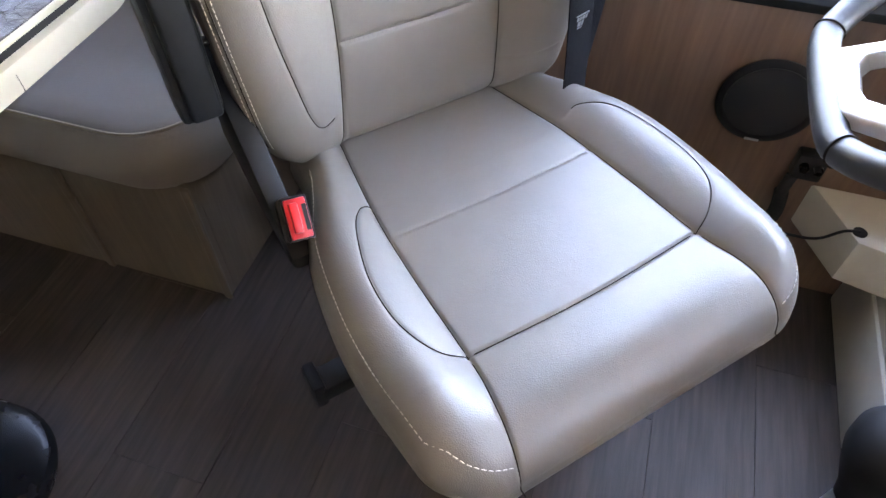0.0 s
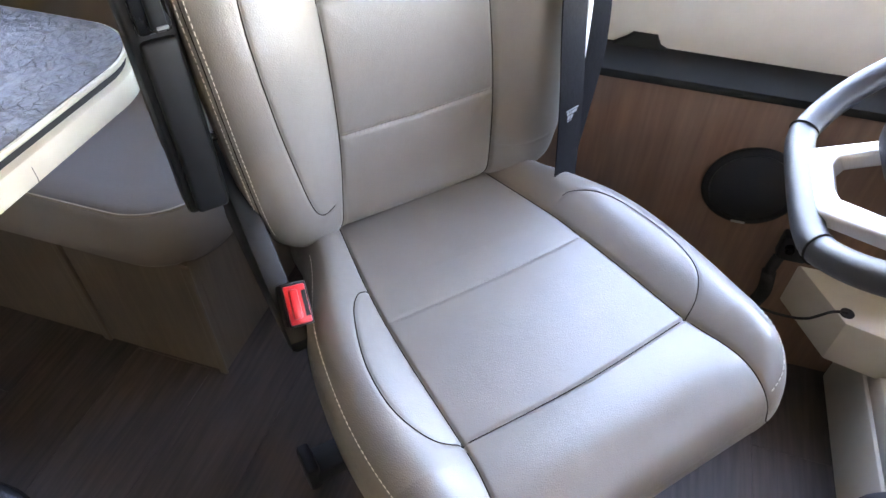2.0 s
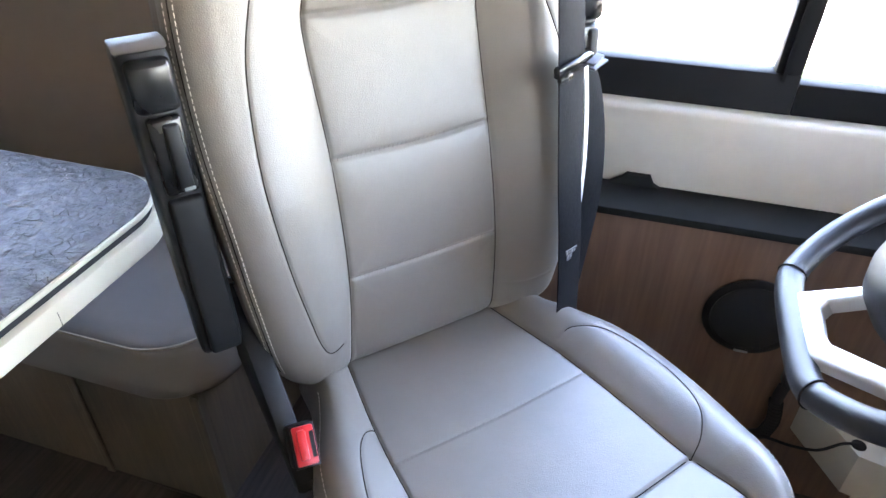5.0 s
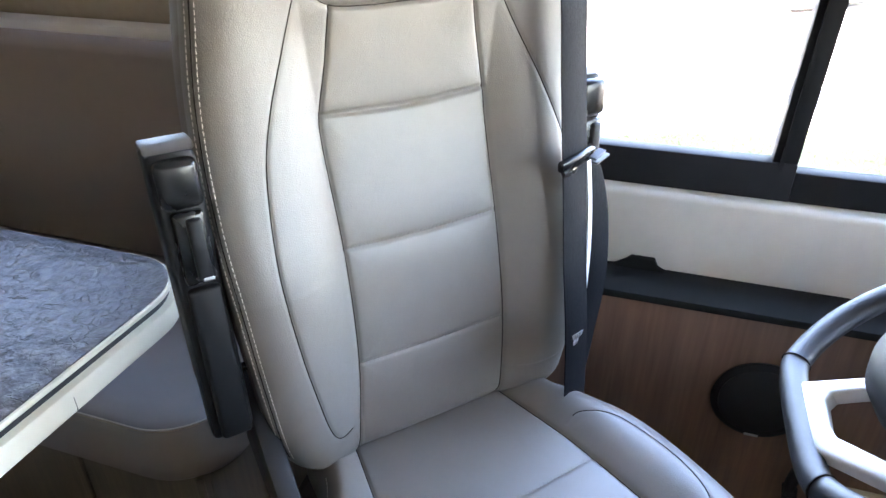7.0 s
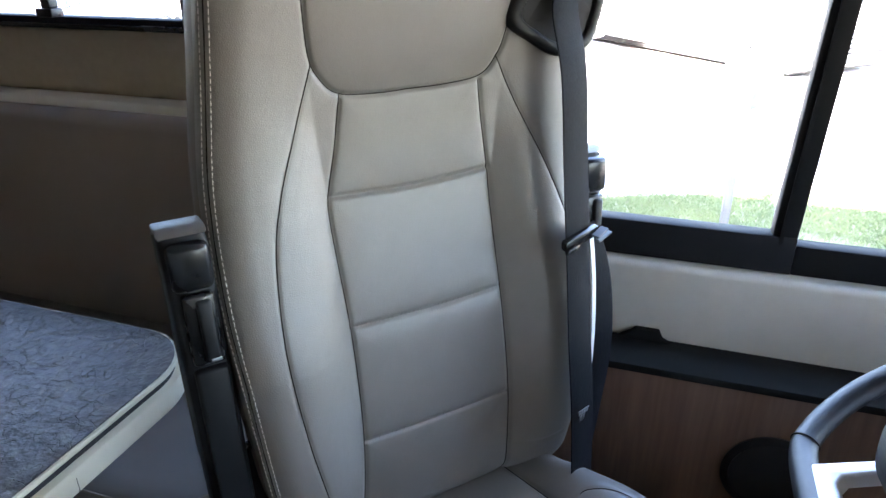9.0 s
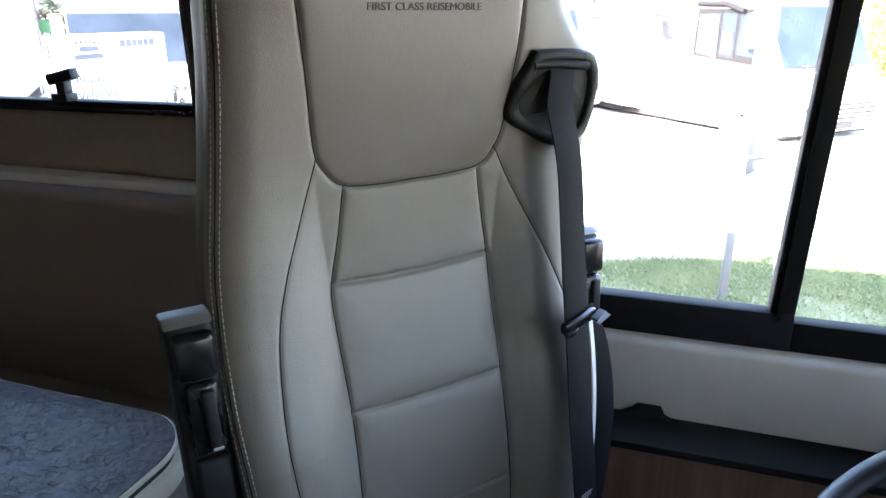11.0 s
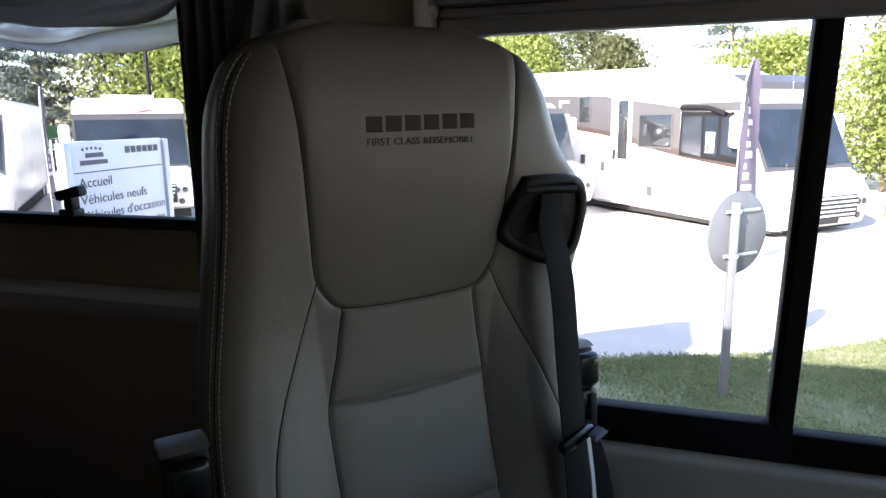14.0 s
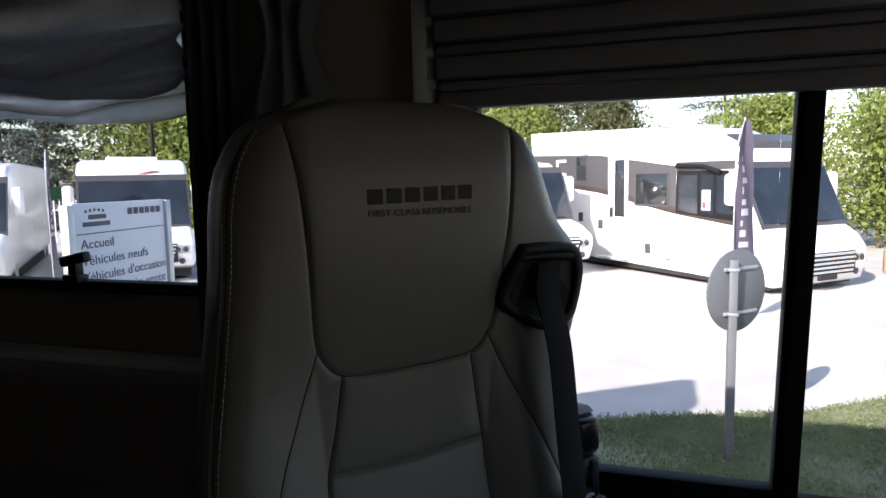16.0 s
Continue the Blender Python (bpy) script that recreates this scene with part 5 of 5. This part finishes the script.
    for x0, x1, x2, x3 in ((-2.60, -2.60, -2.05, -2.05), (-1.97, -1.97, -1.62, -1.62), (-1.54, -1.54, -1.36, -0.98)):
        part("pane", prism([(x0, 1.56), (x1, 2.32), (x2, 2.32), (x3, 1.48)], -0.04, -0.02, "y"), M_SCREEN, cab)
    part("notice", box(-1.92, -1.70, -0.05, -0.03, 1.58, 2.0), M_BOARD, cab, "white paper notice")
    part("notice_mark", box(-1.90, -1.82, -0.053, -0.04, 1.62, 1.75), M_REDMARK, cab, "red printed mark")
    part("awning_arm", tube([(-2.65, -0.05, 2.52), (-1.9, -0.08, 2.50), (-1.4, -0.10, 2.36)], 0.05, 8), M_FRAME, t, smooth=60)
    part("cab_trim", box(-2.7, -1.1, e, 0.01, 2.42, 2.60, 0.01), M_RVGREY, t)
    for x, z in ((-6.14, 1.25), (-5.31, 1.10), (-3.57, 0.62)):
        part("hatch", box(x - 0.09, x + 0.09, -0.02, 0.01, z - 0.12, z + 0.12, 0.01), M_RVGREY, t, smooth=40)
    part("step", box(-5.1, -4.2, -0.35, 0.1, 0.28, 0.34, 0.01), M_GREY, t)
    part("side_marker", box(-3.0, -2.85, -0.015, 0.01, 0.40, 0.45), M_TAIL, t, "amber marker lamp")
    part("wheel_arch", box(-8.0, -6.3, -0.015, 0.01, 0.3, 0.78, 0.005), M_RVGREY, t)
    return t


MRV = MV @ T(2.22, 13.5, GROUND, 0, 0, -47)
camper(MRV, "large white motorhome with grey side band and chrome grille", 2.5, 3.38, 3.12, True)
camper(MV @ T(-12.55, 11.6, GROUND, 0, 0, -47), "white motorhome with a broad dark windscreen and red mark", 2.5, 3.0, 2.92, False)
camper(MV @ T(-15.4, 9.1, GROUND, 0, 0, -47), "white motorhome parked beside another one", 2.4, 2.95, 2.85, False)
camper(MV @ T(-3.35, 14.6, GROUND, 0, 0, -50), "white motorhome parked alongside the larger grey-banded one", 2.2, 2.75, 2.68, False)

# information board
bdir = math.degrees(math.atan2(6.18 - 4.79, -5.53 + 5.38))
board = thing("information_board", MV @ T(-5.31, 4.83, GROUND - 0.04, 0, 0, bdir), "white information board with printed lines on metal posts", "sign")
BW = 1.40
part("panel", box(0, BW, -0.02, 0.02, 0.55, 2.21, 0.006), M_BOARD, board, "white printed panel", 40)
for x in (-0.10, BW + 0.015):
    part("post", box(x, x + 0.085, -0.05, 0.05, 0, 2.20, 0.01), M_GREY, board, "brushed metal post", 40)
part("rule", box(0.03, BW - 0.02, -0.024, -0.02, 1.905, 1.915), M_INK, board)
for txt, z, w in (("Accueil", 1.765, 0.46), ("Véhicules neufs", 1.60, 1.00), ("Véhicules d'occasion", 1.44, 1.30), ("après vente", 1.285, 0.75)):
    x = 0.07 if txt != "après vente" else 0.60
    ob = words(txt, 0.135, T(0, -0.024, z, 90, 0, 0), M_INK, board, "printed_line", 0.001)
    far = max(v.co.x for v in ob.data.vertices)
    for v in ob.data.vertices:
        v.co.x = x + v.co.x * w / far
for k in range(6):
    part("mark_bar", box(0.78 + k * 0.095, 0.855 + k * 0.095, -0.024, -0.02, 2.07, 2.14), M_INK, board, "dark block of a printed mark")
for k in range(5):
    part("star_mark", moved(lathe([(0.001, 0), (0.016, 0), (0.016, 0.004), (0.001, 0.004)], 8), T(0.17 + k * 0.06, -0.02, 2.13 + 0.012 * math.sin(k * 0.8), 90, 0, 0)), M_INK, board)
for z, x0, x1 in ((2.05, 0.2, 0.45), (1.98, 0.12, 0.5)):
    part("name_bar", box(x0, x1, -0.024, -0.02, z, z + 0.045), M_INK, board, "dark printed bar")

ban = thing("blue_banner", MV @ T(-6.3, 3.65, GROUND, 0, 0, 100), "blue cloth banner on a pole", "banner")
part("pole", lathe([(0.02, 0), (0.02, 2.4), (0.001, 2.41)], 10), M_GREY, ban)
P_ = np.stack(np.broadcast_arrays(np.linspace(0.0, 0.5, 10)[None, :], 0.03 * np.sin(np.linspace(0, 6, 10))[None, :], np.linspace(0.5, 2.2, 12)[:, None]), -1)
part("cloth", slab(P_, 0.004, 1), M_BLUE, ban, "blue cloth", 60)


# trees
def tree(m, height, spread, kind, seed, label, leaves=5000, leaf=0.22, low=0.25):
    """A tapered trunk, limbs and a crown of single leaves in uneven clumps."""
    r = np.random.default_rng(seed)
    t = thing("tree", m, label, "tree", "trees round the vehicle park")
    conifer = kind == "spruce"
    bend = smooth_line([(0, 0, 0), (r.normal(0, 0.1), r.normal(0, 0.1), height * 0.4), (r.normal(0, 0.2), r.normal(0, 0.2), height * 0.92)], 8)
    geo = [tube(bend, list(np.linspace(height * 0.022, height * 0.004, len(bend))), 9)]
    tips = []
    n = 46 if conifer else 24
    for k in range(n):
        f_ = low + (0.97 - low) * (k + 0.5) / n
        i = int(f_ / 0.92 * (len(bend) - 1)) if f_ < 0.92 else len(bend) - 1
        p = np.array(bend[min(i, len(bend) - 1)])
        a_ = k * 2.4 + r.normal(0, 0.3)
        if conifer:
            reach, rise = spread * (1.02 - f_) * r.uniform(0.75, 1.1), -0.12
        else:
            reach, rise = spread * math.sin(math.pi * min(1, 0.18 + 0.78 * (f_ - low) / (1 - low))) * r.uniform(0.6, 1.1), 0.35
        q = p + np.array([math.cos(a_) * reach, math.sin(a_) * reach, rise * reach])
        mid = (p + q) / 2 + (0, 0, 0.1 * reach)
        geo.append(tube([p, mid, q], [height * 0.006, height * 0.004, height * 0.0015], 5))
        tips += [(p * (1 - s) + q * s, reach * (0.16 if conifer else 0.30) + 0.12) for s in ((0.35, 0.6, 0.8, 1.0) if conifer else (0.6, 0.85, 1.0))]
    part("trunk", join(*geo), M_BARK, t, "brown trunk and limbs", 60)
    c = np.array([q for q, _ in tips])
    s_ = np.array([w for _, w in tips])
    pick = r.integers(0, len(c), leaves)
    pos = c[pick] + r.normal(0, 1, (leaves, 3)) * s_[pick][:, None] * ([1, 1, 0.35] if conifer else [1, 1, 0.8])
    d = r.normal(0, 1, (leaves, 3))
    d /= np.linalg.norm(d, axis=1, keepdims=True)
    e_ = np.cross(d, r.normal(0, 1, (leaves, 3)))
    e_ /= np.linalg.norm(e_, axis=1, keepdims=True)
    sz = leaf * r.uniform(0.5, 1.1, (leaves, 1))
    v = np.stack([pos - d * sz, pos + e_ * sz * (0.22 if conifer else 0.45), pos + d * sz, pos - e_ * sz * (0.22 if conifer else 0.45)], 1).reshape(-1, 3)
    f = np.arange(leaves * 4).reshape(-1, 4)
    part("crown", (v, f), {"spruce": M_NEEDLE, "olive": M_LEAF2}.get(kind, M_LEAF), t, "crown of many small leaves", kind="stuff")
    return t


for k, (u, v, h, s, kd, lb) in enumerate((
        (-8.2, 31, 7.0, 2.4, "leaf", "tree in fresh yellow-green spring leaf"), (-5.6, 30, 6.2, 2.2, "leaf", "young tree in bright spring leaf"),
        (-3.4, 32, 6.8, 2.2, "olive", "tree with sparse olive-green leaves"), (-1.9, 29, 5.6, 1.4, "olive", "small half-bare tree with olive leaves"),
        (2.7, 31, 7.8, 4.4, "spruce", "dark blue-green spruce with drooping limbs"), (3.9, 27, 5.0, 1.8, "leaf", "round bush in bright spring leaf"),
        (6.4, 23, 4.5, 1.6, "leaf", "bright green young maple"), (7.4, 22, 3.6, 1.4, "leaf", "low bright green shrub tree"), (8.6, 28, 8.5, 1.8, "olive", "tall thin half-bare tree"))):
    tree(MV @ T(u, v, GROUND), h, s, kd, 20 + k, lb, 6500 if k in (6, 7) else 13000, 0.115, 0.2)
for k, (u, v, h, s, kd, lb) in enumerate((
        (-40, 26, 9.5, 4.0, "spruce", "dark conifer in a row behind the vehicles"), (-35, 28, 9.0, 4.0, "spruce", "dark conifer in a row behind the vehicles"),
        (-30.5, 27, 9.2, 3.8, "spruce", "dark conifer in a row behind the vehicles"), (-26.5, 30, 8.5, 3.6, "olive", "broad olive-green tree behind the vehicles"),
        (-23.5, 30, 8.0, 3.2, "leaf", "tree in fresh leaf behind the vehicles"), (-46, 26, 9.5, 4.2, "spruce", "dark conifer in a row behind the vehicles"))):
    tree(MV @ T(u, v, GROUND), h, s, kd, 60 + k, lb, 17000, 0.2, 0.05)


def fence(m, length, step, label):
    t = thing("picket_fence", m, label, "fence", "fences of the vehicle park")
    for z in (0.35, 1.35):
        part("rail", box(0, length, 0.02, 0.05, z, z + 0.06), M_WHITE, t)
    first = part("picket", box(0, 0.045, -0.02, 0.02, 0.05, 1.75, 0.006, 1), M_RV, t)
    for k in range(1, int(length / step)):
        o = new("picket", first.data)
        o.parent = t
        o.location.x = k * step
    return t


fence(MV @ T(6.9, 26.0, GROUND, 0, 0, -20), 5.0, 0.16, "white picket fence behind the shrubs")
fence(MV @ T(-24.5, 19.0, GROUND, 0, 0, 40), 7.0, 0.2, "pale picket fence behind the vehicles")
tagged(part("kerb_wall", box(0, 6, 0, 0.3, 0, 0.5, 0.02), M_BRICK, MV @ T(4.9, 17.2, GROUND, 0, 0, -12), smooth=40), "low reddish wall at the edge of the tarmac", "low wall")
for u, v in ((-1.35, 33.0), (-0.85, 33.2)):
    tagged(part("lamp_post", lathe([(0.10, 0), (0.08, 4), (0.06, 8.5), (0.001, 8.55)], 12), M_GREY, MV @ T(u, v, GROUND), smooth=60), "thin grey post behind the motorhome", "post")
tagged(part("lamp_post", lathe([(0.10, 0), (0.08, 4), (0.06, 8.0), (0.001, 8.05)], 12), M_FRAME, MV @ T(-21.2, 24.0, GROUND), smooth=60), "thin dark post behind the vehicles", "post")
bld = thing("white_building", MV @ T(-0.6, 46, GROUND), "low white flat-roofed building beyond the trees", "building")
part("wall", box(-2.6, 3.0, 0, 6, 0, 5.2), M_RV, bld)
part("roof", box(-2.8, 3.2, -0.2, 6.2, 5.2, 5.45, 0.03), M_GREY, bld)
for x in (-1.6, 0.4, 1.9):
    part("window", box(x, x + 0.9, -0.03, 0.02, 3.0, 4.2), M_DARKGLASS, bld)
gs = thing("green_sign", MV @ T(-19.6, 17.2, GROUND, 0, 0, 45), "small green notice on a post by the fence", "sign")
part("panel", box(-0.35, 0.35, -0.02, 0.02, 1.9, 2.3, 0.01), M_GREENSIGN, gs)
part("post", lathe([(0.03, 0), (0.03, 1.95), (0.001, 1.96)], 8), M_GREY, gs)

# ---- floor planks, last ----
plank_mesh = None
for iu in range(16):
    for iv in range(3):
        u = -2.0 + iu * 0.185
        v = -1.15 + iv * 0.92 - (iu * 0.37) % 0.92 + 0.3
        me_geo = box(0.0006, 0.1844, 0.0006, 0.9194, -0.003, 0.0, 0.0004, 1)
        if plank_mesh is None:
            ob = part("plank", me_geo, M_FLOOR, floor)
            plank_mesh = ob.data
        else:
            ob = new("plank", plank_mesh)
            ob.parent = floor
        ob.location = (u, v, 0)
